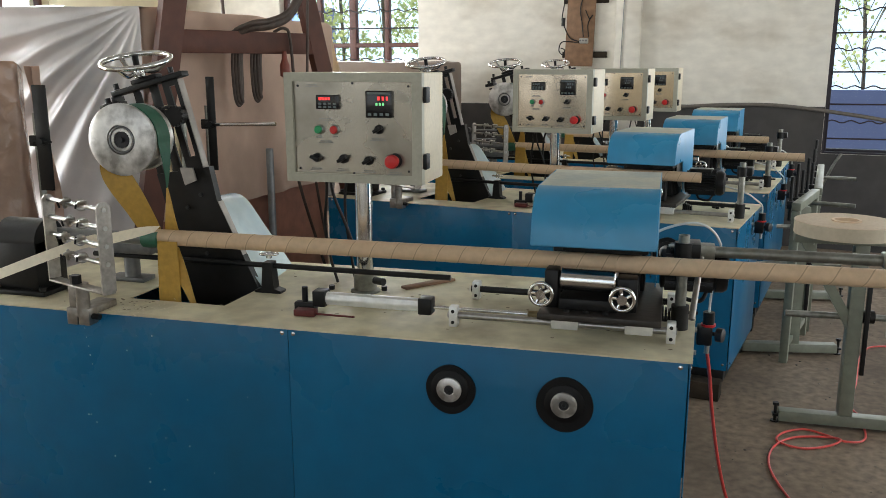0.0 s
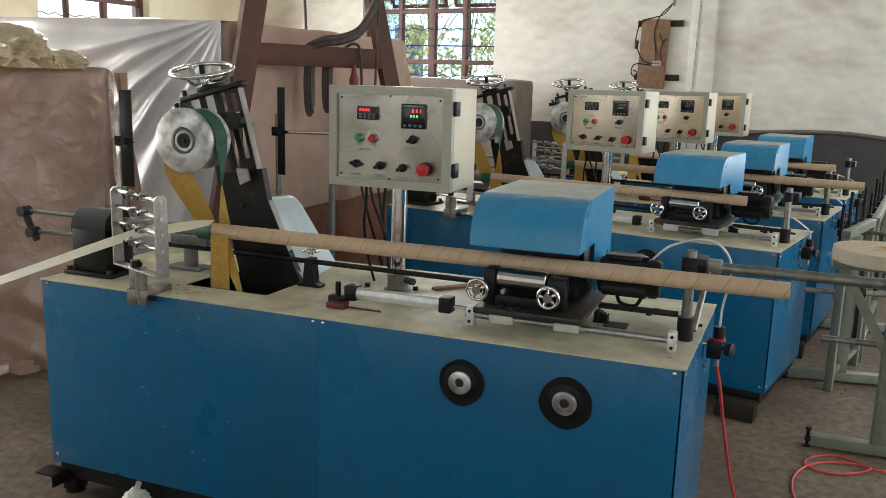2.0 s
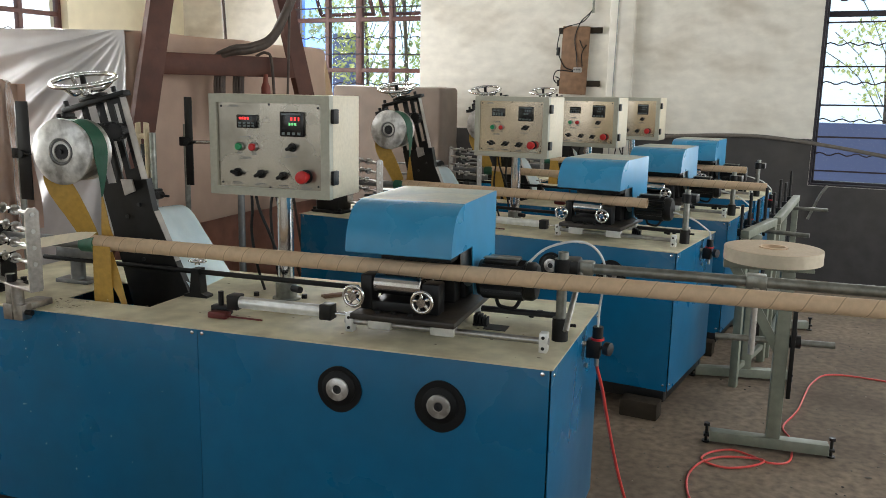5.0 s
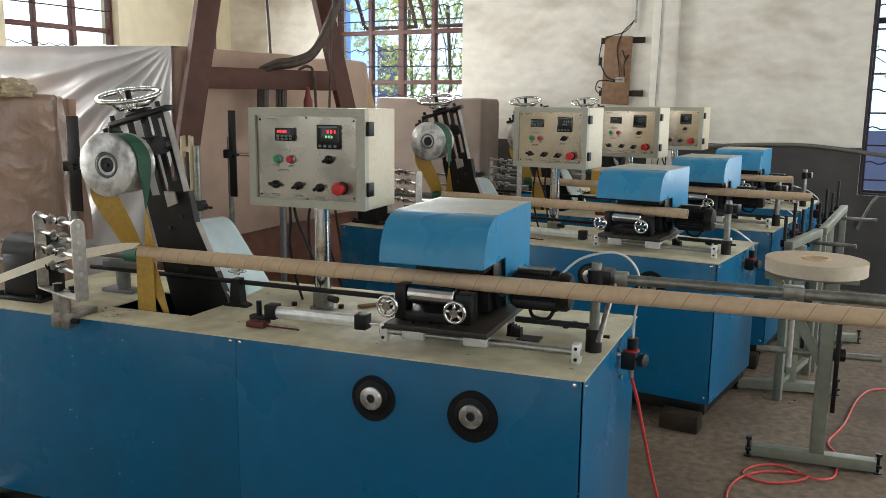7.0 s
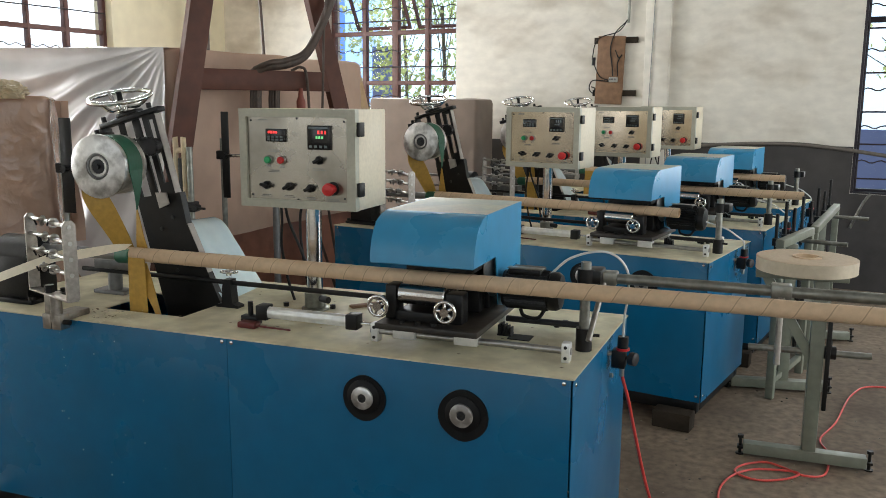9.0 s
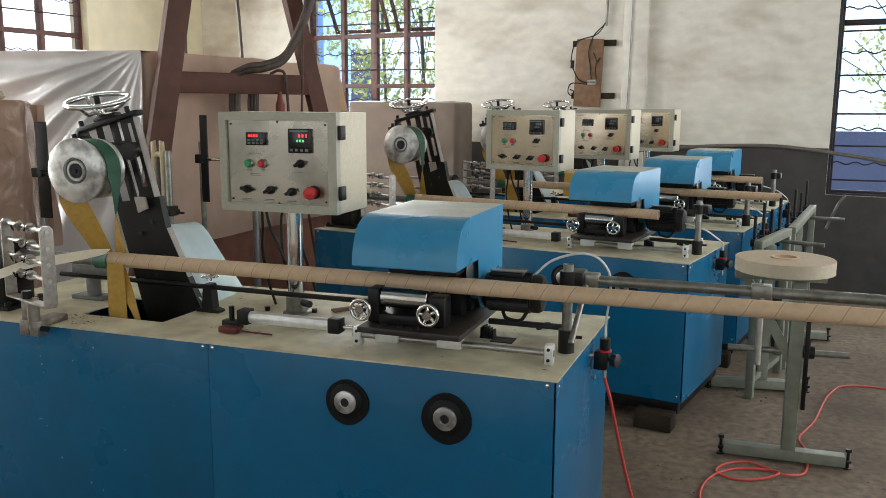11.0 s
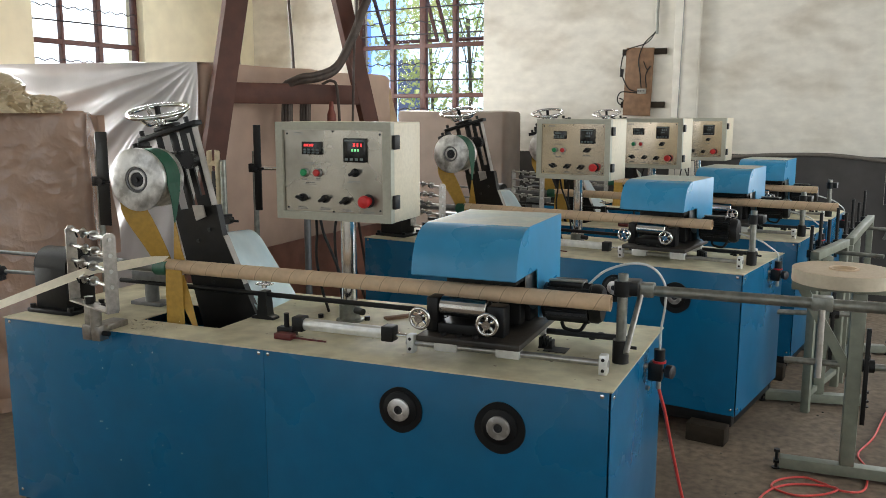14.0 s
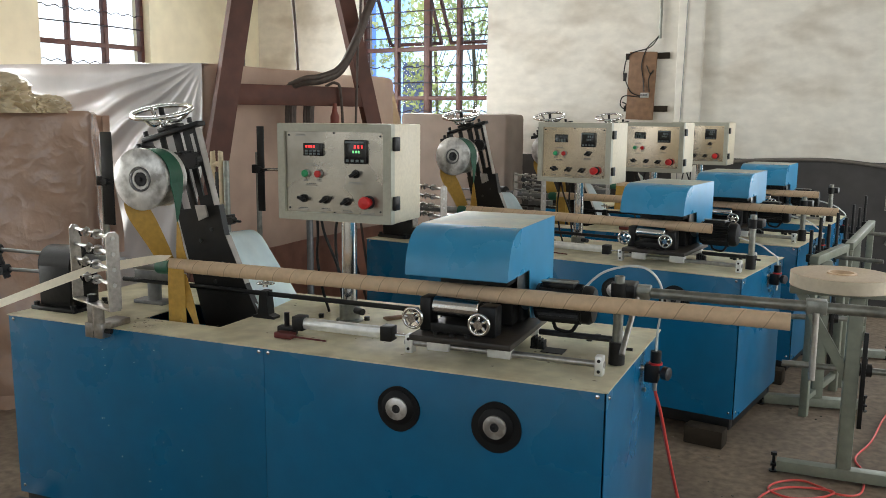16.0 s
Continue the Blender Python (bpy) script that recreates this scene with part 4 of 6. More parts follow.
def build_carriage(w):
    """The travelling saw: base plate on two guide rods, clamps, wheels, hood, saw and motor."""
    bm = nb()
    box(bm, -0.605, -0.288, 0.055, 0.46, 0.862, 0.880, 0.003)
    car = part("saw_carriage", bm, DUSTBLACK, w, "black travelling saw carriage")
    for x in (-0.54, -0.345):
        for y in (0.14, 0.43):
            part("slide_block", box(nb(), x - 0.036, x + 0.036, y - 0.02, y + 0.02, 0.819, 0.8615, 0.003), ALUBRIGHT, car)
    bm = nb()
    box(bm, -0.595, -0.558, 0.11, 0.17, 0.8805, 0.985, 0.006)
    box(bm, -0.405, -0.352, 0.11, 0.17, 0.8805, 0.972, 0.006)
    box(bm, -0.595, -0.352, 0.27, 0.33, 0.8805, 1.03, 0.006)
    box(bm, -0.555, -0.40, 0.10, 0.27, 0.8805, 0.912, 0.004)
    part("clamp_block", bm, BLACK, car)
    bm = nb()
    lathe(bm, [(0.004, -0.003), (0.027, -0.003), (0.030, 0.0), (0.030, 0.140), (0.027, 0.143), (0.004, 0.143)], (-0.552, 0.137, 0.957), (1, 0, -0.01), 28)
    part("roller", bm, CHROME, car, "polished steel pressure roller")
    bm = nb()
    lathe(bm, [(0.004, -0.003), (0.027, -0.003), (0.030, 0.0), (0.030, 0.140), (0.027, 0.143), (0.004, 0.143)], (-0.552, 0.263, 0.957), (1, 0, -0.01), 28)
    part("roller", bm, CHROME, car)
    for x in (-0.597, -0.388):
        bm = nb()
        spoked_wheel(bm, (x, 0.065, 0.929), (0, -1, 0), 0.0295, 0.0056, 5, 0.013)
        wheel = part("clamp_wheel", bm, CHROME, car, "small chromed clamp handwheel")
        part("spindle", cyl(nb(), (x, 0.060, 0.929), (x, 0.10, 0.929), 0.006, 10), STEEL, wheel)
    for x in (-0.53, -0.48, -0.43):
        bm = nb()
        bolt(bm, (x, 0.085, 0.88), (0, 0, 1), 0.009, 0.008)
        part("bolt", bm, BLACK, car)
    # hood
    fr = [(0.083, 1.056), (0.086, 1.085), (0.095, 1.118), (0.110, 1.148), (0.133, 1.172), (0.165, 1.188), (0.21, 1.196), (0.58, 1.196)]
    inner = [(y + (0.003 if i < 6 else 0.0), z - 0.003) for i, (y, z) in enumerate(fr)]
    bm = nb()
    poly = fr + [(0.58, 1.193)] + inner[::-1][1:]
    prism(bm, poly, lambda u, v, d: Vector((d, u, v)), -0.628, -0.312)
    for f in bm.faces:
        if f.normal.z > 0.985 and f.calc_center_median().z > 1.19:
            f.material_index = 1
    hood = part("hood", bm, [HOODLIT, DUSTSHEEN], car, "blue curved sheet steel saw hood, its top dusty with painted sheen")
    side = fr + [(0.58, 0.875), (0.43, 0.875), (0.33, 0.90), (0.30, 1.056)]
    prism_side = nb()
    prism(prism_side, side, lambda u, v, d: Vector((d, u, v)), -0.3119, -0.309)
    part("hood_side", prism_side, HOODLIT, hood)
    left = nb()
    prism(left, fr + [(0.58, 1.056)], lambda u, v, d: Vector((d, u, v)), -0.631, -0.6281)
    part("hood_side", left, HOODLIT, hood)
    # saw, its arm and the motor
    bm = nb()
    box(bm, -0.56, -0.36, 0.19, 0.30, 1.02, 1.07, 0.004)
    box(bm, -0.42, -0.33, 0.15, 0.26, 1.03, 1.055, 0.003)
    box(bm, -0.50, -0.34, 0.34, 0.48, 0.88, 1.10, 0.006)
    part("saw_arm", bm, BLACK, car)
    part("saw_blade", cyl(nb(), (-0.3255, 0.34, 1.04), (-0.3235, 0.34, 1.04), 0.115, 48), STEEL, car)
    bm = nb()
    lathe(bm, [(0.045, 0.0), (0.056, 0.004), (0.056, 0.15), (0.060, 0.152), (0.060, 0.172), (0.052, 0.184), (0.02, 0.188), (0.0, 0.188)], (-0.30, 0.36, 0.950), (1, 0, 0), 36)
    rib = [((0.0625 if k % 2 else 0.057) * math.cos(k * math.tau / 60), (0.0625 if k % 2 else 0.057) * math.sin(k * math.tau / 60)) for k in range(60)]
    prism(bm, rib, lambda u, v, d: Vector((d, 0.36 + u, 0.950 + v)), -0.285, -0.155)
    box(bm, -0.275, -0.175, 0.32, 0.40, 1.000, 1.018, 0.004)
    motor = part("saw_motor", bm, BLACK, car, "black finned electric motor")
    part("junction_strip", box(nb(), -0.28, -0.17, 0.322, 0.352, 1.0185, 1.022, 0.001), GALV, motor)
    bm = nb()
    hose(bm, [(-0.24, 0.34, 0.890), (-0.225, 0.33, 0.872), (-0.185, 0.34, 0.866), (-0.168, 0.36, 0.890)], 0.006, 8)
    part("motor_cable", bm, RUBBER, motor)
    rod = part("piston_rod", cyl(nb(), (-0.98, 0.165, 0.842), (-0.57, 0.165, 0.842), 0.006, 12), CHROME, car)
    part("rod_nut", cyl(nb(), (-0.645, 0.165, 0.842), (-0.606, 0.165, 0.842), 0.010, 6), BRASS, rod)
    part("rod_lug", box(nb(), -0.60, -0.56, 0.15, 0.18, 0.83, 0.8615, 0.002), BLACK, rod)
    # cable chain under the plate
    bm = nb()
    box(bm, -0.30, -0.255, 0.29, 0.325, 0.812, 0.818, 0.001)
    for k in range(5):
        box(bm, -0.298 + k * 0.009, -0.292 + k * 0.009, 0.29, 0.325, 0.816, 0.85 - abs(k - 1) * 0.004, 0.0015)
    part("cable_chain", bm, RUBBER, car)
    return car


def build_machine(m, label):
    w = thing("tube_winding_machine", label, "machine", m, "tube winding machines")
    build_cabinet(w)
    build_tower(w)
    build_feed(w)
    build_bed(w)
    build_regulator(w)
    return w, build_carriage(w)


machine, carriage = build_machine(pose(0, 0, 0), "blue paper tube winding machine with a cream table")
PLACES = [pose(0.237, 1.876, 0, 0, 0, -10.6), pose(0.478, 3.03, 0, 0, 0, -9.6), pose(0.67, 4.18, 0, 0, 0, -9)]
others = [copy_thing(machine, p) for p in PLACES]
build_delivery(machine, 3.2)
for w in [machine] + others:
    build_air_hose(w, w == machine)


# ---------------------------------------------------------------- control panels
def build_control(m, digits, second, plate):
    w = thing("control_panel", "cream steel control box with stainless front on a chrome pole", "control panel", m, "control panels")
    W, D, Z0, Z1 = 0.425, 0.232, 1.173, 1.494
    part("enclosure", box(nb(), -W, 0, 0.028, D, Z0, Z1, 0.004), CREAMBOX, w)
    bm = nb()
    u0, u1, v0, v1 = -W + 0.026, -0.030, Z0 + 0.026, Z1 - 0.026
    frame_plate(bm, -W, 0, Z0, Z1, u0, u1, v0, v1, 0.0, 0.026)
    door = part("door", bm, DOORSHADE, w, "cream door frame in a shaded tone", smooth=False)
    part("face_plate", box(nb(), u0 - 0.002, u1 + 0.002, 0.010, 0.014, v0 - 0.002, v1 + 0.002), plate, door, "scuffed stainless face plate")
    for z in (Z0 + 0.045, Z1 - 0.085):
        part("hinge", box(nb(), 0.0005, 0.012, 0.008, 0.046, z, z + 0.045, 0.003), BLACK, w)
    P = lambda u, v: (-W + u * W, Z1 - v * (Z1 - Z0))
    y = 0.010
    x0, z1 = P(0.235, 0.20)
    x1, z0 = P(0.405, 0.33)
    disp = part("counter_display", box(nb(), x0, x1, y - 0.010, y, z0, z1, 0.002), DISPLAY, door, "black counter display with red digits")
    for k in range(4):
        part("digit", box(nb(), x0 + 0.010 + k * 0.0095, x0 + 0.0165 + k * 0.0095, y - 0.0112, y - 0.0102, z1 - 0.015, z1 - 0.007), digits, disp)
    for k in range(4):
        for j in range(2):
            part("key", box(nb(), x0 + 0.008 + k * 0.0155, x0 + 0.018 + k * 0.0155, y - 0.0115, y - 0.0102, z0 + 0.004 + j * 0.009, z0 + 0.010 + j * 0.009), DISPLAYDIM, disp)
    x0, z1 = P(0.60, 0.16)
    x1, z0 = P(0.79, 0.40)
    disp = part("controller_display", box(nb(), x0, x1, y - 0.012, y, z0, z1, 0.003), DISPLAY, door, "square black controller with a lit red number")
    for k in range(3):
        part("digit", box(nb(), x0 + 0.038 + k * 0.013, x0 + 0.045 + k * 0.012, y - 0.0132, y - 0.0122, z1 - 0.027, z1 - 0.016), digits, disp)
        part("digit", box(nb(), x0 + 0.032 + k * 0.010, x0 + 0.038 + k * 0.010, y - 0.0132, y - 0.0122, z1 - 0.042, z1 - 0.034), second, disp)
    part("label_strip", box(nb(), x0 + 0.006, x1 - 0.006, y - 0.0132, y - 0.0122, z1 - 0.010, z1 - 0.004), DISPLAYDIM, disp)
    for k in range(4):
        part("key", box(nb(), x0 + 0.008 + k * 0.018, x0 + 0.018 + k * 0.018, y - 0.0135, y - 0.0122, z0 + 0.006, z0 + 0.014), DISPLAYDIM, disp)
    for u, mat in ((0.25, GREEN), (0.365, RED)):
        x, z = P(u, 0.515)
        bm = nb()
        lathe(bm, [(0.0145, 0), (0.0145, 0.006), (0.012, 0.009)], (x, y, z), (0, -1, 0), 24)
        b = part("button_bezel", bm, STEEL, door)
        bm = nb()
        lathe(bm, [(0.0115, 0.006), (0.0115, 0.016), (0.009, 0.018), (0.0, 0.018)], (x, y, z), (0, -1, 0), 24)
        part("button", bm, mat, b, "push button")
    for u, v in ((0.69, 0.505), (0.225, 0.775), (0.425, 0.78), (0.61, 0.79)):
        x, z = P(u, v)
        bm = nb()
        lathe(bm, [(0.0135, 0), (0.0135, 0.008), (0.011, 0.012), (0.0, 0.012)], (x, y, z), (0, -1, 0), 24)
        box(bm, -0.014, 0.014, -0.028, -0.010, -0.005, 0.005, 0.002, Matrix.Translation((x, y, z)) @ Matrix.Rotation(radians(-30 if u > 0.3 else 20), 4, "Y"))
        part("selector_knob", bm, BLACK, door)
    x, z = P(0.80, 0.785)
    bm = nb()
    lathe(bm, [(0.014, 0), (0.014, 0.022), (0.0195, 0.024), (0.0210, 0.033), (0.018, 0.042), (0.0, 0.046)], (x, y, z), (0, -1, 0), 32)
    part("emergency_stop", bm, RED, door, "red mushroom emergency stop")
    bm = nb()
    lathe(bm, [(0.022, 0), (0.022, 0.002), (0.0, 0.002)], (x, y, z), (0, -1, 0), 32)
    part("stop_ring", bm, IRON, door)
    for u, v, wd in ((0.05 + 0.1, 0.115, 0.10), (0.235, 0.42, 0.12), (0.24, 0.625, 0.11), (0.62, 0.595, 0.12), (0.17, 0.88, 0.10), (0.37, 0.88, 0.10), (0.56, 0.89, 0.10), (0.75, 0.90, 0.11), (0.22, 0.58, 0.05), (0.34, 0.58, 0.05)):
        x, z = P(u, v)
        box_w = wd * W
        bm = nb()
        for k in range(5):
            box(bm, x + box_w * (0.12 + 0.16 * k), x + box_w * (0.24 + 0.16 * k), y - 0.0012, y - 0.0002, z - 0.0002, z + 0.0030)
        box(bm, x, x + box_w, y - 0.0012, y - 0.0002, z - 0.0042, z - 0.0026)
        part("caption", bm, INK, door)
    for u, v in ((0.095, 0.12), (0.9, 0.12), (0.095, 0.88), (0.9, 0.88), (0.5, 0.095), (0.5, 0.91)):
        x, z = P(u, v)
        bm = nb()
        bolt(bm, (x, y, z), (0, -1, 0), 0.0035, 0.002)
        part("screw", bm, IRON, door)
    bm = nb()
    cyl(bm, (-0.236, 0.150, TOP + 0.001), (-0.236, 0.150, Z0), 0.027, 32)
    part("pole", bm, CHROME, w, "polished steel pole")
    bm = nb()
    lathe(bm, [(0.048, 0), (0.048, 0.006), (0.037, 0.010), (0.037, 0.06), (0.034, 0.062)], (-0.236, 0.150, TOP + 0.0005), (0, 0, 1), 32)
    part("pole_flange", bm, GALV, w)
    for way in (((-0.352, 0.13, Z0 - 0.002), (-0.362, 0.15, Z0 - 0.07), (-0.378, 0.17, Z0 - 0.16), (-0.375, 0.20, Z0 - 0.28), (-0.36, 0.22, TOP + 0.006)),
                ((-0.350, 0.15, Z0 - 0.002), (-0.340, 0.16, Z0 - 0.07), (-0.312, 0.18, Z0 - 0.16), (-0.285, 0.20, Z0 - 0.26), (-0.27, 0.22, TOP + 0.006)),
                ((-0.300, 0.19, Z0 - 0.002), (-0.318, 0.20, Z0 - 0.06), (-0.322, 0.21, Z0 - 0.15), (-0.31, 0.22, Z0 - 0.27), (-0.30, 0.23, TOP + 0.006))):
        bm = nb()
        hose(bm, way, 0.005, 8)
        part("cable", bm, BLACK, w, "black cable under the box")
    part("flange_knob", cyl(nb(), (-0.19, 0.11, 0.85), (-0.155, 0.095, 0.85), 0.012, 12), BLACK, w)
    return w


DESK = pose(-0.768, 0.272, 0)
control = build_control(DESK, DISPLAYLIT, DISPLAYGREEN, STAINLESS)
idle = build_control(PLACES[0] @ DESK, DISPLAYDIM, DISPLAYDIM, STAINLESSGLARE)
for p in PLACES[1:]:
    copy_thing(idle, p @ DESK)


# ---------------------------------------------------------------- paper tubes and strip
TUBE_R, TUBE_Y, TUBE_Z = 0.0245, 0.2, 0.992
SPEED, CUT_1, CUT_2, CUT_X = 0.243, 0.20, 13.37, -0.20


def seam_paper(name, base, pitch):
    """Kraft paper with the helical edge of the wound strip."""
    m = base.copy()
    m.name = name
    nt = m.node_tree
    n, l = nt.nodes, nt.links
    bsdf = n["Principled BSDF"]
    co, sep = n.new("ShaderNodeTexCoord"), n.new("ShaderNodeSeparateXYZ")
    l.new(co.outputs["Object"], sep.inputs[0])

    def calc(op, a, b=None):
        k = n.new("ShaderNodeMath")
        k.operation = op
        for i, v in enumerate((a, b)):
            if v is None:
                continue
            if isinstance(v, (int, float)):
                k.inputs[i].default_value = v
            else:
                l.new(v, k.inputs[i])
        return k.outputs[0]

    ang = calc("DIVIDE", calc("ARCTAN2", sep.outputs["Z"], sep.outputs["Y"]), math.tau)
    ph = calc("FRACT", calc("ADD", calc("ADD", calc("DIVIDE", sep.outputs["X"], pitch), ang), 100.0))
    ramp = n.new("ShaderNodeValToRGB")
    e = ramp.color_ramp.elements
    e[0].position, e[0].color = 0.0, (0.40, 0.40, 0.40, 1)
    e[1].position, e[1].color = 0.035, (1, 1, 1, 1)
    for pos, v in ((0.10, 0.92), (0.90, 0.96), (0.965, 1.0), (0.985, 0.45)):
        k = e.new(pos)
        k.color = (v, v, v, 1)
    l.new(ph, ramp.inputs[0])
    mix = n.new("ShaderNodeMix")
    mix.data_type, mix.blend_type = "RGBA", "MULTIPLY"
    mix.inputs["Factor"].default_value = 0.75
    old = bsdf.inputs["Base Color"].links[0].from_socket
    l.new(old, mix.inputs["A"])
    l.new(ramp.outputs["Color"], mix.inputs["B"])
    l.new(mix.outputs["Result"], bsdf.inputs["Base Color"])
    return m


KRAFTWOUND = seam_paper("kraft_tube_wound", KRAFT, 0.066)
KRAFTLONG = seam_paper("kraft_tube_finished", KRAFT, 0.078)


def tube_mesh(length, R, pitch, wall=0.004, seg=40):
    """A wound tube along x from -length to 0, with a small step at the strip's edge."""
    bm = nb()
    nx = max(8, int(length / pitch * 9))
    rows = []
    for i in range(nx + 1):
        x = -length + length * i / nx
        row = []
        for k in range(seg):
            a = k * math.tau / seg
            ph = (x / pitch + a / math.tau) % 1.0
            r = R + 0.0005 * (ph - 0.5)
            row.append(bm.verts.new((x, r * math.cos(a), r * math.sin(a))))
        rows.append(row)
    inner = [[bm.verts.new((x, (R - wall) * math.cos(k * math.tau / seg), (R - wall) * math.sin(k * math.tau / seg))) for k in range(seg)] for x in (0.0, -length)]
    rows = rows + inner
    rows.append(rows[0])
    for p, q in zip(rows, rows[1:]):
        for k in range(seg):
            bm.faces.new((p[k], p[(k + 1) % seg], q[(k + 1) % seg], q[k]))
    bmesh.ops.recalc_face_normals(bm, faces=bm.faces)
    return bm


def tube_at(x, y=TUBE_Y, z=TUBE_Z, turn=0.0):
    return Matrix.Translation((x, y, z)) @ Matrix.Rotation(turn, 4, "X")


SECTION = 3.2 / 3
wound = tagged(part("paper_tube", tube_mesh(1.405, TUBE_R, 0.066), KRAFTWOUND, m=tube_at(CUT_X)), "brown kraft paper tube being wound on the machine", "paper tube", "paper tubes")
cut_tube = tagged(part("paper_tube", tube_mesh(3.2, TUBE_R - 0.0004, 0.078), KRAFTLONG, m=tube_at(CUT_X + 3.2)), "finished brown kraft paper tube cut to length", "paper tube", "paper tubes")
sections = []
for k in range(4):
    ob = part("paper_tube", tube_mesh(SECTION, TUBE_R - 0.0004 - 0.0001 * k, 0.078), KRAFTLONG, m=tube_at(CUT_X - 0.003 * k))
    sections.append(tagged(ob, "length of brown kraft tube leaving the winding machine", "paper tube", "paper tubes"))
for p, x_end, ln in ((PLACES[0], -0.205, 1.40), (PLACES[1], 0.17, 1.775), (PLACES[2], -0.10, 1.505)):
    tagged(part("paper_tube", tube_mesh(ln, TUBE_R, 0.066, seg=24), KRAFTWOUND, m=p @ tube_at(x_end)), "brown kraft paper tube standing in an idle winding machine", "paper tube", "paper tubes")

bm = nb()
ribbon(bm, [(Vector((-1.600, 0.190, 1.0185)), Vector((0.004, 0.012, 0.008))), (Vector((-1.625, 0.12, 1.019)), Vector((0.005, 0.014, 0.015))), (Vector((-1.665, 0.00, 1.015)), Vector((0.006, 0.010, 0.017))), (Vector((-1.718, -0.06, 1.007)), Vector((0.006, 0.006, 0.018))),
            (Vector((-2.2, -0.156, 0.820)), Vector((0.003, 0.0125, 0.0165))), (Vector((-2.9, -0.296, 0.547)), Vector((0.003, 0.0125, 0.0165))), (Vector((-3.6, -0.436, 0.274)), Vector((0.003, 0.0125, 0.0165)))], 0.0008)
tagged(part("paper_strip", bm, [STRIP, STRIP]), "pale paper strip running from the guide rack", "paper strip")


# ---------------------------------------------------------------- stands
def build_stand(m, label, roll_stand):
    w = thing("steel_stand", label, "stand", m, "steel stands")
    part("foot_beam", box(nb(), -0.262, 0.228, -0.028, 0.028, 0.012, 0.06, 0.004), PALEGREEN, w)
    part("post", box(nb(), -0.028, 0.028, -0.028, 0.028, 0.0605, 0.80, 0.004), PALEGREEN, w)
    for x in (-0.274, 0.240):
        bm = nb()
        cyl(bm, (x, 0, 0.0), (x, 0, 0.075), 0.007, 10)
        cyl(bm, (x, 0, 0.075), (x, 0, 0.088), 0.014, 6)
        box(bm, x - 0.012, x + 0.012, -0.02, 0.02, 0.03, 0.04, 0.001)
        cyl(bm, (x, 0, 0.0), (x, 0, 0.006), 0.018, 12)
        part("levelling_screw", bm, BLACK, w)
    bm = nb()
    hose(bm, [(-0.27, 0.0, 0.49), (0.21, 0.0, 0.495)], 0.014, 14, straight=True)
    part("cross_rod", bm, GALV, w)
    bm = nb()
    box(bm, 0.034, 0.052, -0.036, -0.02, 0.25, 0.66, 0.002)
    part("black_bar", bm, BLACK, w)
    bm = nb()
    cyl(bm, (0.03, 0, 0.496), (0.075, 0, 0.496), 0.028, 20)
    cyl(bm, (0.052, 0, 0.52), (0.052, 0, 0.545), 0.008, 8)
    part("rod_clamp", bm, BLACK, w)
    if not roll_stand:
        return w
    prism_b = nb()
    prism(prism_b, [(-0.028, 0.44), (-0.028, 0.52), (-0.19, 0.80), (-0.235, 0.80)], lambda u, v, d: Vector((u, d, v)), -0.02, 0.02)
    part("brace", prism_b, PALEGREEN, w)
    part("top_beam", box(nb(), -0.26, 0.10, -0.03, 0.03, 0.8005, 0.838, 0.003), PALEGREEN, w)
    return w


stand = build_stand(pose(0.700, 1.635, 0, 0, 0, 1), "pale green steel stand with a brace under a paper roll", True)
for p in (pose(0.612, 2.60, 0, 0, 0, 10), pose(0.82, 3.75, 0, 0, 0, 10)):
    build_stand(p, "pale green steel stand on a low foot beam", False)
for a, b in (((0.548, 2.421), (0.719, 2.977)), ((0.74, 3.026), (0.946, 4.285))):
    rack = thing("conveyor_rail", "pale painted long steel rail on legs", "rail", None, "long steel rails")
    d = Vector((b[0] - a[0], b[1] - a[1], 0))
    q = math.degrees(math.atan2(d.y, d.x))
    rack.matrix_basis = pose(a[0], a[1], 0, 0, 0, q)
    L = d.length
    part("beam", box(nb(), 0, L, -0.022, 0.022, 0.80, 0.842, 0.004), PALEGREEN, rack)
    for x in (0.0, L - 0.04):
        part("leg", box(nb(), x, x + 0.04, -0.02, 0.02, 0.0, 0.7995, 0.003), PALEGREEN, rack)
    part("lower_beam", box(nb(), 0.0505, L - 0.0505, -0.016, 0.016, 0.08, 0.11, 0.003), PALEGREEN, rack)
    for k, f in enumerate((0.12, 0.38, 0.66, 0.93)):
        x = L * f
        bm = nb()
        cyl(bm, (x, 0.04, 0.74), (x, 0.04, 0.965 + 0.05 * (k % 2)), 0.009, 12)
        box(bm, x - 0.02, x + 0.02, 0.0225, 0.055, 0.80, 0.84, 0.004)
        part("upright_rod", bm, BLACK, rack, "black upright stop rod")
    part("axle", cyl(nb(), (L * 0.8, 0.02, 0.78), (L * 0.8, -0.22, 0.78), 0.012, 12), GALV, rack)

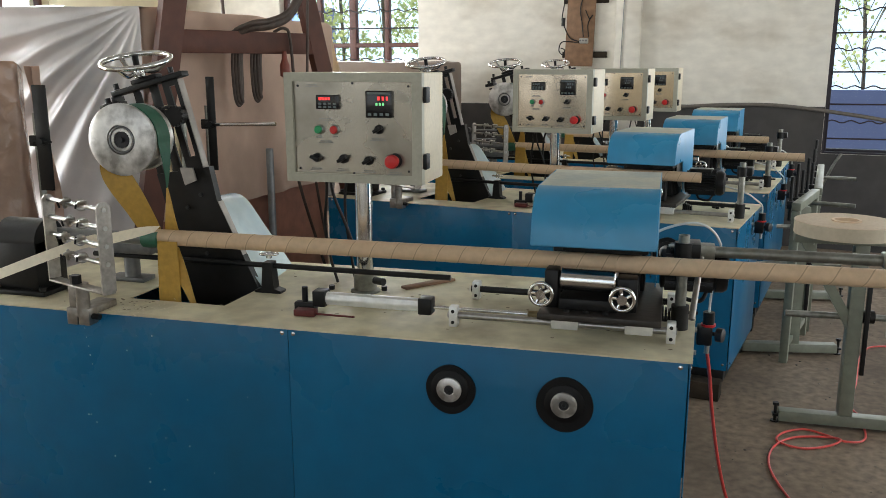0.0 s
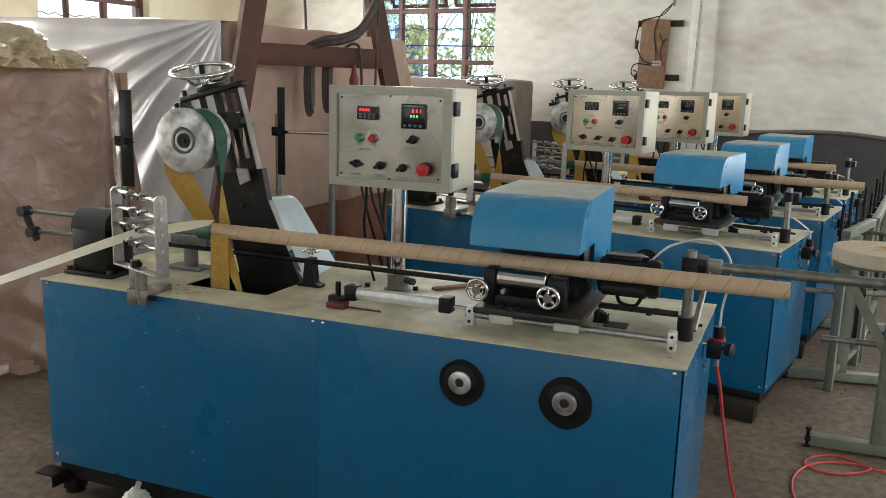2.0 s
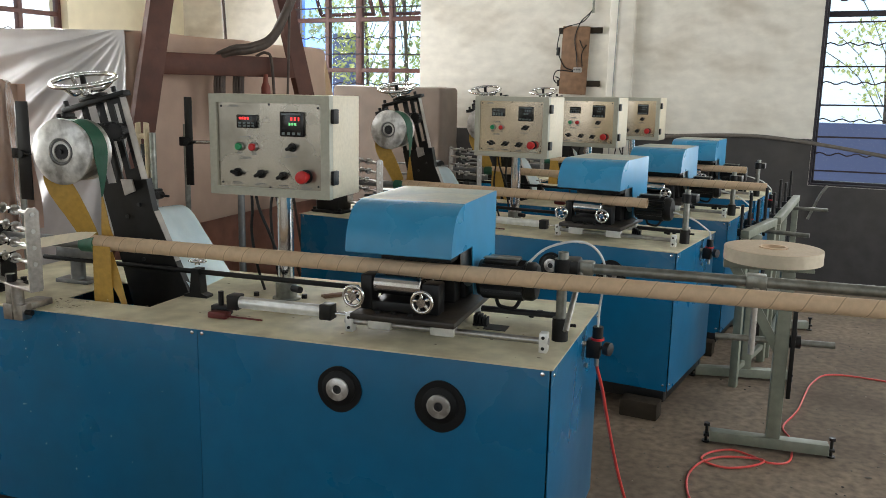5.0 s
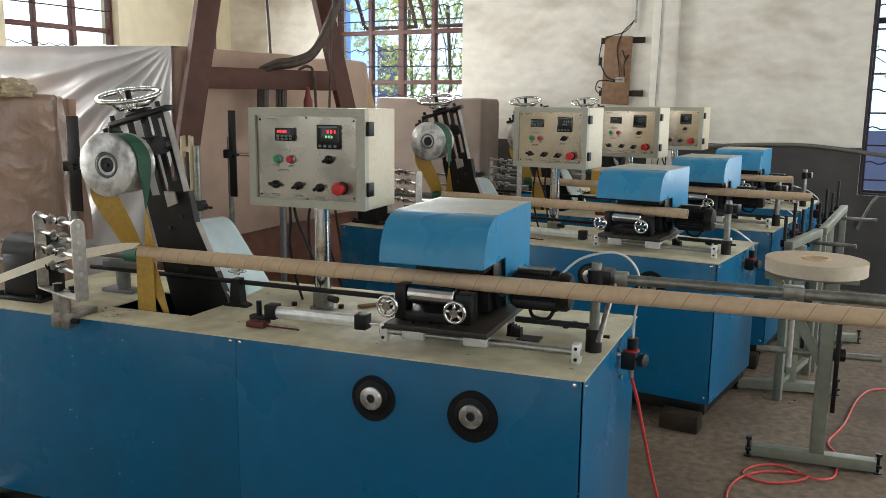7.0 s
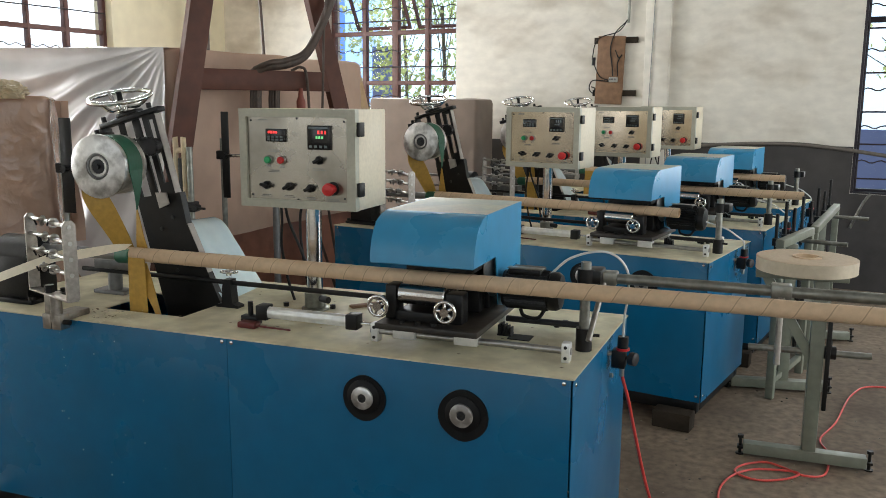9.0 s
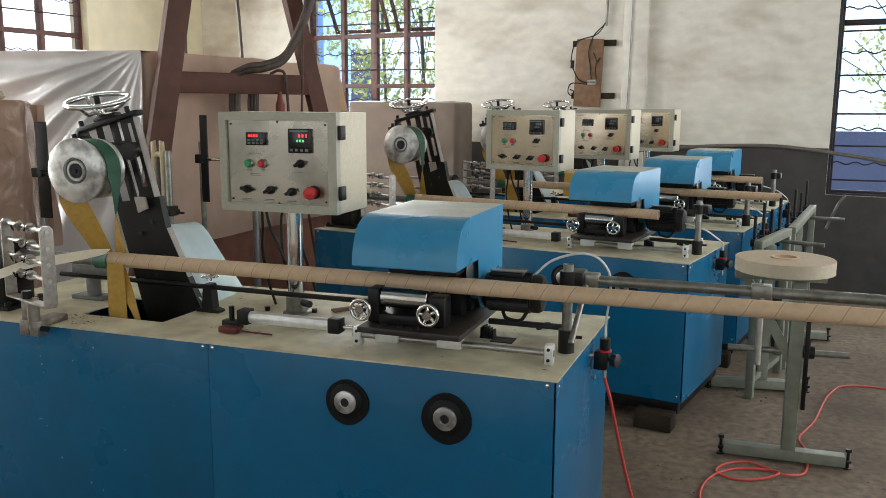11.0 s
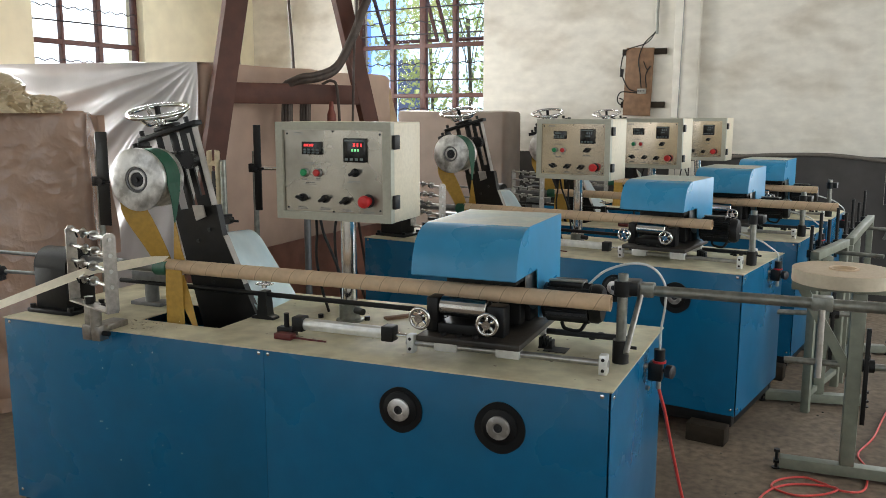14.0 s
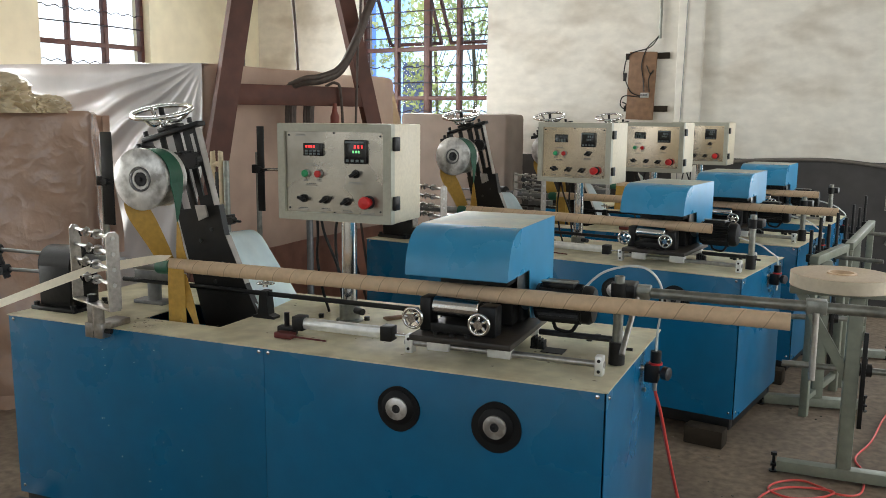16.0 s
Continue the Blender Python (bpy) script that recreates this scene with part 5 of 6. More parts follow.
bm = nb()
R = 0.197
prof = [(0.058, 0.0), (R, 0.0), (R, 0.054), (R - 0.001, 0.055)]
for k in range(22):
    prof += [(R - 0.004 - k * (R - 0.066) / 22, 0.0552 + 0.0007 * ((k * 5) % 3))]
prof += [(0.0585, 0.055), (0.058, 0.0)]
lathe(bm, prof, (0.635, 1.64, 0.8385), (0, 0, 1), 72)
roll = tagged(part("paper_roll", bm, ROLLTOP), "thick roll of brown paper strip lying on a stand", "paper roll")
bm = nb()
lathe(bm, [(0.047, 0.0), (0.0575, 0.0), (0.0575, 0.059), (0.0565, 0.060), (0.048, 0.060), (0.047, 0.059), (0.047, 0.0)], (0.635, 1.64, 0.8390), (0, 0, 1), 40)
part("core", bm, KRAFT, roll, "cardboard core")
bm = nb()
lathe(bm, [(R + 0.0004, 0.0005), (R + 0.0012, 0.0005), (R + 0.0012, 0.0535), (R + 0.0004, 0.0535), (R + 0.0004, 0.0005)], (0.635, 1.64, 0.8390), (0, 0, 1), 72)
part("outer_wrap", bm, ROLLWRAP, roll, "cream outer turn of the strip")


# ---------------------------------------------------------------- wrapped goods by the walls
def draped(name, x0, x1, y0, y1, h, mat, label, fold=0.035, seed=0, slope=0.0, spread=0.10, floor_gap=0.0, freq=5.0, turn=0.0, wrinkle=0.004, bunch=0.0):
    """A film or paper cover over a large box: flat on top, in folds down the sides."""
    bm = nb()
    per = []
    n = 46
    cx, cy = (x0 + x1) / 2, (y0 + y1) / 2
    hx, hy = (x1 - x0) / 2, (y1 - y0) / 2
    r = 0.05
    for (sx, sy, a0) in ((1, -1, -90), (1, 1, 0), (-1, 1, 90), (-1, -1, 180)):
        for k in range(6):
            a = radians(a0 + k * 18)
            per.append((sx * (hx - r) + r * math.cos(a), sy * (hy - r) + r * math.sin(a)))
    pts = []
    for i, p in enumerate(per):
        q = per[(i + 1) % len(per)]
        d = math.hypot(q[0] - p[0], q[1] - p[1])
        k = max(1, int(d / 0.028))
        pts += [(p[0] + (q[0] - p[0]) * j / k, p[1] + (q[1] - p[1]) * j / k) for j in range(k)]
    total = len(pts)
    rows = []
    zs = [floor_gap + (h - floor_gap) * (i / 52) for i in range(52)]
    for z in zs:
        f = 1 - z / h
        row = []
        for i, (px, py) in enumerate(pts):
            s = i * 0.028
            nn = noise.noise(Vector((s * freq * 0.5, z * 0.9, seed * 7.3))) + 0.5 * noise.noise(Vector((s * freq * 1.3, z * 1.6, seed * 3.1 + 9)))
            crease = abs(noise.noise(Vector((s * 2.2 + z * 2.5, z * 2.2 - s, seed + 30)))) ** 0.6
            ridge = abs(noise.noise(Vector((s * 3.1 + z * 1.1, z * 3.6 - s * 0.8, seed + 70)))) + 0.5 * abs(noise.noise(Vector((s * 6.3 - z * 2.0, z * 7.0, seed + 90))))
            out = fold * (0.25 + 1.1 * f) * nn + spread * f ** 2.2 + 0.012 * crease - wrinkle * ridge
            if bunch:
                g = max(0.0, f - 0.62) / 0.38
                out += bunch * g * (abs(noise.noise(Vector((s * 3.2 + z * 3, z * 4.0 - s, seed + 11)))) * 2.2 + 0.8 * noise.noise(Vector((s * 7.0, z * 6.0, seed + 17))))
            l = math.hypot(px, py)
            nx_, ny_ = px / max(hx, 1e-3), py / max(hy, 1e-3)
            m_ = max(abs(nx_), abs(ny_))
            dx = (1 if nx_ > 0 else -1) if abs(nx_) > 0.985 * m_ else 0
            dy = (1 if ny_ > 0 else -1) if abs(ny_) > 0.985 * m_ else 0
            dl = math.hypot(dx, dy) or 1
            row.append(bm.verts.new((cx + px + dx / dl * out, cy + py + dy / dl * out, z + 0.0)))
        rows.append(row)
    for s in (1.0, 0.97, 0.8, 0.55, 0.3, 0.08):
        rows.append([bm.verts.new((cx + px * (s if s < 1 else 0.992), cy + py * (s if s < 1 else 0.992), h + (0.012 if s < 1 else 0.0) + 0.018 * noise.noise(Vector((px * s * 3, py * s * 3, seed + 50))))) for px, py in pts])
    for a, b in zip(rows, rows[1:]):
        for k in range(total):
            bm.faces.new((a[k], a[(k + 1) % total], b[(k + 1) % total], b[k]))
    bm.faces.new(rows[-1])
    for v in bm.verts:
        v.co.z += slope * (v.co.x - x0) * (v.co.z / h)
    if turn:
        bmesh.ops.rotate(bm, verts=bm.verts, cent=(cx, cy, 0), matrix=Matrix.Rotation(radians(turn), 3, "Z"))
    return tagged(part(name, bm, mat), label, "covered goods")


crate = draped("covered_crate", -4.33, -2.97, 0.80, 1.20, 1.515, BROWNFILM, "large crate wrapped in wrinkled brown film", 0.035, 1, spread=0.12, turn=40, wrinkle=0.010, bunch=0.12)
bm = nb()
rows = []
for j in range(15):
    f = j / 14
    rows.append([bm.verts.new((-2.965 + 0.011 * i + 0.05 * f + 0.010 * math.sin(f * 5 + i), 1.27 + 0.012 * i + 0.012 * math.sin(f * 7 + 2 * i), 1.51 - 0.72 * f)) for i in range(5)])
for p, q in zip(rows, rows[1:]):
    for i in range(4):
        bm.faces.new((p[i], q[i], q[i + 1], p[i + 1]))
bmesh.ops.solidify(bm, geom=bm.faces[:], thickness=0.003)
part("loose_flap", bm, KRAFTCOVER, crate, "pale loose edge of the film")
tall = draped("covered_machine", -3.62, -2.62, 1.92, 4.02, 1.80, KRAFTCOVER, "tall covered machine under smooth kraft paper", 0.03, 2, spread=0.03, wrinkle=0.012, turn=-5, floor_gap=0.68)
bm = nb()
rows = []
for j in range(13):
    f = j / 12
    z = 1.79 - 0.85 * f
    row = []
    for i in range(9):
        u = i / 8
        row.append(bm.verts.new((-2.66 + u * (0.05 + 0.20 * f), 3.97 + 0.10 * u + 0.02 * math.sin(u * 7 + f * 3) * f, z + 0.02 * u)))
    rows.append(row)
for p, q in zip(rows, rows[1:]):
    for i in range(8):
        bm.faces.new((p[i], q[i], q[i + 1], p[i + 1]))
r = bmesh.ops.solidify(bm, geom=bm.faces[:], thickness=0.004)
part("loose_flap", bm, ROLLTOP, tall, "yellowish loose paper flap")
draped("covered_pallet", -3.08, -1.93, 5.20, 5.55, 1.53, GREYCOVER, "loaded pallet under a grey-brown paper cover", 0.014, 3, spread=0.03, wrinkle=0.01, turn=-6)


def silver_sheet():
    """Grey plastic film pulled tight from one corner, hanging in fans of sharp folds."""
    bm = nb()
    wide, z1 = 1.95, 1.808
    NX, NZ = 320, 250
    peak = lambda p, k: (0.5 + 0.5 * math.cos(math.tau * p)) ** k
    rows = []
    for j in range(NZ + 1):
        row = []
        for i in range(NX + 1):
            u, v = i / NX, j / NZ
            dx = wide * (1 - u)
            if v < 0.12:
                k = v / 0.12
                y, z = 0.9 * (1 - k), z1 + 0.02 - 0.02 * k + 0.016 * noise.noise(Vector((dx * 3, 0, 4))) * k
            else:
                k = (v - 0.12) / 0.88
                dz = 1.55 * k
                ang, d = math.atan2(dz + 0.02, dx + 0.02), math.hypot(dx, dz)
                bend = noise.noise(Vector((ang * 2.5, d * 1.2, 2)))
                grow = min(1.0, d * 1.6) * (1 - 0.55 * min(1.0, max(0.0, ang - 0.7) / 0.5))
                fan = 0.036 * peak(ang * 4.6 + 0.30 * bend, 2.0) * grow + 0.003 * peak(ang * 10.3 + 0.4 * bend + 0.3, 1.6) * grow
                sag = dz - 0.15 * math.sin(math.pi * min(1.0, dx / wide))
                away = min(1.0, max(0.0, (dx - 0.25) * 2)) * max(0.0, 1 - 1.9 * k)
                swag = (0.034 * peak(sag * 4.3 + 0.55 * noise.noise(Vector((dx * 1.1, dz * 1.4, 7))), 1.9) + 0.002 * peak(sag * 13 + 0.6 * noise.noise(Vector((dx * 1.6, dz * 2, 17))), 1.5)) * away
                soft = 0.035 * noise.noise(Vector((dx * 2.2, dz * 1.6, 5))) + 0.003 * noise.noise(Vector((dx * 4.5 + dz * 2, dz * 5 - dx * 2, 9)))
                y, z = -fan - swag + soft - 0.10 * k * k, z1 - dz
            row.append(bm.verts.new((-dx, y, z)))
        rows.append(row)
    for p, q in zip(rows, rows[1:]):
        for k in range(NX):
            bm.faces.new((p[k], q[k], q[k + 1], p[k + 1]))
    return tagged(part("plastic_sheet", bm, SILVERFILM, m=pose(-2.725, 1.845, 0, 0, 0, 8)), "shiny grey plastic sheet draped in fan folds", "plastic sheet")


silver_sheet()


def crumple(name, c, size, mat, label, seed, cat):
    bm = nb()
    bmesh.ops.create_icosphere(bm, subdivisions=5, radius=1.0)
    for v in bm.verts:
        p = v.co.copy()
        n1 = noise.noise(p * 1.6 + Vector((seed, 0, 0)))
        n2 = abs(noise.noise(p * 4.2 + Vector((0, seed, 0))))
        n3 = abs(noise.noise(p * 9.0 + Vector((0, 0, seed))))
        p *= 1 + 0.28 * n1 - 0.34 * n2 - 0.05 * n3
        v.co = Vector((c[0] + p.x * size[0], c[1] + p.y * size[1], max(c[2], c[2] + size[2] * (p.z + 0.35))))
    return tagged(part(name, bm, mat), label, cat)


crumple("plastic_film", (-3.46, 1.00, 1.52), (0.37, 0.22, 0.15), YELLOWFILM, "heap of yellowed plastic film on a crate", 3, "plastic film")
crumple("plastic_film", (-3.20, 1.17, 1.52), (0.14, 0.12, 0.07), YELLOWFILM, "low fold of yellowed plastic film on a crate", 8, "plastic film")
bm = nb()
bmesh.ops.create_icosphere(bm, subdivisions=4, radius=1.0)
for v in bm.verts:
    p = v.co.copy()
    p *= 1 + 0.18 * noise.noise(p * 2.0) - 0.2 * abs(noise.noise(p * 5.0))
    v.co = Vector((-1.76 + p.x * 0.056, -0.05 + p.y * 0.040, max(0.001, 0.060 + 0.062 * p.z)))
hose(bm, [(-1.757, -0.05, 0.105), (-1.752, -0.052, 0.122), (-1.742, -0.055, 0.145)], 0.010, 8)
tagged(part("plastic_bag", bm, WHITEFILM), "small knotted white plastic bag by the machine foot", "plastic bag")

tagged(part("wood_slat", box(nb(), -0.10, 0.10, -0.016, 0.016, 0.0, 0.009, 0.002), WOOD, m=pose(-0.83, 0.555, 0.8005, 0, 0, 51)), "short brown wooden slat lying on the machine table", "wood slat")
# timber blocks under the second machine
for p, x in ((PLACES[0], -0.10), (PLACES[1], -0.10)):
    tagged(part("timber_block", box(nb(), x - 0.10, x + 0.08, -0.10, -0.006, 0.0, 0.085, 0.006), DARKWOOD, m=p), "dark oily timber block beside a machine foot", "timber block", "timber blocks")


# ---------------------------------------------------------------- poles for the paper, behind the first machine
def build_pole(m, bar_dx, bar_z0, bar_z1, pole_top, clamp_z, label, half=0.023):
    w = thing("paper_pole", label, "pole stand", m, "paper poles")
    bm = nb()
    cyl(bm, (0, 0, 0.01), (0, 0, pole_top), 0.0155, 20)
    part("pole", bm, GALV, w)
    part("base_plate", box(nb(), -0.08, 0.08, -0.08, 0.08, 0.0, 0.0105, 0.002), BLACK, w)
    if bar_z1 > 0:
        part("guide_bar", box(nb(), bar_dx - half, bar_dx + half, -0.035, -0.027, bar_z0, bar_z1, 0.002), BLACK, w, "tall flat black guide bar")
    bm = nb()
    box(bm, -0.028, 0.028, -0.028, 0.028, clamp_z - 0.025, clamp_z + 0.025, 0.005)
    cyl(bm, (0, -0.02, clamp_z), (bar_dx, -0.02, clamp_z), 0.016, 12)
    cyl(bm, (bar_dx, -0.036, clamp_z), (bar_dx, -0.06, clamp_z), 0.018, 6)
    cyl(bm, (bar_dx + 0.01, -0.05, clamp_z), (bar_dx + 0.055, -0.05, clamp_z), 0.006, 8)
    part("clamp", bm, BLACK, w)
    return w


build_pole(pose(-2.895, 1.235, 0), 0.056, 0.95, 1.428, 1.300, 1.175, "galvanised pole with a tall black guide bar beside a crate", 0.036)
build_pole(pose(-2.427, 1.942, 0), 0.040, 0.975, 1.457, 1.309, 1.214, "galvanised pole with a black guide bar behind the machine")
build_pole(pose(-2.205, 1.345, 0), 0.06, 0, 0, 1.292, 0.998, "short galvanised pole with a black clamp")
bm = nb()
cyl(bm, (-2.045, 1.869, 0.0), (-2.045, 1.869, 1.10), 0.019, 16)
cyl(bm, (-2.045, 1.869, 0.0), (-2.045, 1.869, 0.012), 0.06, 20)
tagged(part("grey_post", bm, GREYSTEEL), "plain grey steel post on a round foot", "post")
bm = nb()
hose(bm, [(-2.36, 1.90, 1.214), (-2.02, 1.90, 1.222)], 0.010, 10, straight=True)
tagged(part("clamp_rod", bm, CHROME), "thin chrome rod held in a black clamp", "rod")
bm = nb()
hose(bm, [(-2.29, 1.35, 0.02), (-2.29, 1.35, 1.24), (-2.285, 1.35, 1.265), (-2.265, 1.35, 1.275), (-2.245, 1.35, 1.265), (-2.24, 1.35, 1.24), (-2.24, 1.35, 0.02)], 0.013, 8)
hoop = tagged(part("wooden_hoop", bm, PALEWOOD), "pale bent wooden hoop with a black bar behind the machine", "hoop")
part("slot_bar", box(nb(), -2.276, -2.254, 1.345, 1.355, 0.02, 1.235, 0.002), BLACK, hoop, "flat black bar in the slot")

# ---------------------------------------------------------------- red steel gantry
GANTRY = pose(-2.60, 2.0, 0, 0, 0, 64)
g = thing("steel_gantry", "brown-red painted steel gantry with sloping legs", "gantry", GANTRY)


def sloped(x_top, x_low, z0, z1, half):
    """A leg that leans from x_low at 1.25 m to x_top at 2.2 m."""
    bm = nb()
    X = lambda z: x_low + (x_top - x_low) / 0.95 * (z - 1.25)
    poly = [(X(z0) - half, z0), (X(z0) + half, z0), (X(z1) + half, z1), (X(z1) - half, z1)]
    prism(bm, poly, lambda u, v, d: Vector((u, d, v)), -0.05, 0.0)
    return bm


part("leg", sloped(0.030, -0.158, 0.0, 3.5, 0.068), REDFRAME, g, smooth=False)
part("leg", sloped(0.758, 1.020, 0.0, 3.5, 0.060), REDFRAME, g, smooth=False)
part("cross_beam", box(nb(), -0.085, 0.925, -0.048, -0.003, 1.578, 1.698, 0.003), REDFRAME, g)
part("top_beam", box(nb(), -0.3, 0.5, -0.07, 0.07, 3.5, 3.64, 0.003), REDFRAME, g)
base = thing("machine_base", "brown-red painted base under a covered machine", "machine base", pose(-3.12, 2.97, 0, 0, 0, -5))
part("base", box(nb(), -0.46, 0.44, -0.98, 0.98, 0.0, 0.74, 0.006), BASELIT, base)
part("column", box(nb(), -0.40, 0.30, -0.80, 0.80, 0.7405, 1.70, 0.01), BASELIT, base)


def hung(x, d, z):
    """A place along the gantry, d behind its face."""
    return GANTRY @ Vector((x, d, z))


# cables over the gantry
bm = nb()
hose(bm, [hung(x, d, z) for x, d, z in ((0.32, 0.01, 1.66), (0.39, -0.05, 1.716), (0.51, -0.10, 1.735), (0.64, -0.11, 1.79), (0.74, -0.12, 1.94), (0.83, -0.12, 2.12), (0.93, -0.12, 2.40), (1.0, -0.12, 3.2))], 0.027, 12)
hose(bm, [hung(x, d, z) for x, d, z in ((0.34, -0.02, 1.70), (0.40, -0.10, 1.74), (0.50, -0.115, 1.756), (0.63, -0.125, 1.81), (0.735, -0.13, 1.95), (0.825, -0.13, 2.13), (0.925, -0.13, 2.40), (0.99, -0.13, 3.2))], 0.017, 10)
tagged(part("thick_cable", bm, CABLEBROWN), "thick brown cable bundle draped over a beam", "cable")
for x, z in ((0.37, 1.29), (0.50, 1.31)):
    bm = nb()
    for k in range(3):
        d = k * 0.012
        hose(bm, [hung(u, v, h) for u, v, h in ((x - 0.024 + d, -0.02, 1.69), (x - 0.03 + d, 0.02 - d, 1.55), (x - 0.026 + d, 0.02 - d, z + 0.06), (x + d * 0.5, 0.02 - d, z + 0.012 * k), (x + 0.026 - d, 0.02 - d, z + 0.06), (x + 0.03 - d, 0.02 - d, 1.55), (x + 0.024 - d, -0.02, 1.69))], 0.0095, 8)
    tagged(part("cable_loop", bm, CABLEBROWN), "brown cable tied up in a loop under a beam", "cable", "cable loops")
for pts, r in (([(-3.98, 4.0, 4.295), (-3.97, 4.0, 2.4), (-3.98, 4.0, 1.5)], 0.013), ([(-3.63, 4.15, 4.295), (-3.60, 4.15, 3.0), (-3.545, 4.15, 2.2), (-3.51, 4.15, 1.5)], 0.014),
               ([hung(x, d, z) for x, d, z in ((0.83, -0.14, 4.295), (0.79, -0.14, 2.3), (0.765, -0.14, 1.95), (0.76, -0.12, 1.5), (0.73, -0.14, 1.24), (0.77, -0.16, 0.8), (0.85, -0.2, 0.3), (1.0, -0.25, 0.02))], 0.008),
               ([hung(x, d, z) for x, d, z in ((0.60, -0.02, 1.70), (0.645, -0.06, 1.722), (0.68, -0.07, 1.66), (0.675, -0.10, 1.3), (0.64, -0.12, 0.95), (0.79, -0.15, 0.4), (0.9, -0.2, 0.02))], 0.009)):
    bm = nb()
    hose(bm, pts, r, 8)
    tagged(part("hanging_cable", bm, CABLEBROWN), "thin dark brown cable hanging from above", "cable")
bm = nb()
lathe(bm, [(0.014, 0.0), (0.028, 0.01), (0.028, 0.07), (0.017, 0.10), (0.012, 0.15)], hung(0.63, -0.075, 1.445), (0, 0, 1), 16)
tagged(part("red_plug", bm, material("dull_red_plug", (0.22, 0.05, 0.03), 0.5)), "dull red power plug hanging by its cable", "plug")

# ---------------------------------------------------------------- on the back wall
ONBACK = BACK @ Matrix.Translation((0.008, 0, 0.108)) @ Matrix.Scale(0.905, 4)
bd = thing("switch_board", "raw wooden switch board with wires on the wall", "switch board", ONBACK)
for z in (2.175, 1.655):
    part("batten", box(nb(), -0.21, 0.235, -0.030, -0.001, z - 0.03, z + 0.03, 0.003), DARKWOOD, bd)
part("board", box(nb(), -0.14, 0.14, -0.052, -0.0305, 1.545, 2.215, 0.004, Matrix.Translation((-0.03, 0, 1.9)) @ Matrix.Rotation(radians(1.6), 4, "Y") @ Matrix.Translation((0, 0, -1.9))), WOOD, bd)
part("fuse_holder", box(nb(), -0.025, 0.058, -0.10, -0.0525, 1.762, 1.812, 0.008), CERAMIC, bd)
for x in (-0.012, 0.016, 0.044):
    part("fuse_cap", cyl(nb(), (x, -0.10, 1.79), (x, -0.112, 1.79), 0.009, 12), GREYSTEEL, bd)
for pts in ([(0.14, -0.03, 3.4), (0.135, -0.03, 2.45), (0.12, -0.04, 2.36), (0.02, -0.06, 2.25), (-0.03, -0.06, 2.1), (-0.01, -0.06, 1.95), (0.01, -0.075, 1.82)],
            [(0.145, -0.03, 2.4), (0.05, -0.06, 2.26), (-0.16, -0.06, 2.19), (-0.215, -0.05, 2.02), (-0.20, -0.05, 1.95), (-0.13, -0.06, 1.82), (-0.03, -0.075, 1.78)],
            [(-0.03, -0.075, 1.77), (-0.20, -0.06, 1.78), (-0.24, -0.05, 1.70), (-0.20, -0.05, 1.655), (-0.18, -0.05, 1.70), (-0.22, -0.05, 1.72)],
            [(0.02, -0.06, 2.08), (0.06, -0.065, 2.0), (0.09, -0.06, 2.03), (0.05, -0.065, 1.95), (0.06, -0.07, 1.82)]):
    bm = nb()
    hose(bm, pts, 0.0055, 6)
    part("wire", bm, RUBBER, bd)
part("plug_head", cyl(nb(), (-0.205, -0.05, 1.93), (-0.20, -0.05, 2.01), 0.018, 10), BLACK, bd)
bm = nb()
hose(bm, [(0.41, -0.085, 3.9), (0.405, -0.085, 2.6), (0.385, -0.085, 1.4), (0.38, -0.085, 0.3)], 0.0045, 6)
tagged(part("wall_cable", bm, GREYSTEEL, m=ONBACK), "thin dark cable down the pilaster", "cable")
bm = nb()
cyl(bm, (0.135, -0.03, 2.34), (0.135, -0.03, 4.2), 0.014, 12)
tagged(part("conduit", bm, GALV, m=ONBACK), "thin grey conduit above the switch board", "conduit")
bm = nb()
hose(bm, [(0.29, -0.06, 1.105), (0.53, -0.075, 1.13), (0.83, -0.02, 1.155), (1.18, -0.02, 1.18), (1.58, -0.02, 1.19), (1.9, -0.02, 1.165), (2.25, -0.03, 1.12), (2.9, -0.03, 1.03), (3.8, -0.02, 1.0)], 0.016, 10)
tagged(part("wall_pipe", bm, material("grey_cable_sheath", (0.16, 0.14, 0.12), 0.6), m=BACK), "thick grey cable sagging along the wall", "cable")
bm = nb()
hose(bm, [(2.19, -0.06, 0.81), (2.14, -0.07, 0.73), (2.06, -0.03, 0.52)], 0.012, 8)
tagged(part("sill_rod", bm, GALV, m=BACK), "short grey rod leaning from the window sill", "rod")

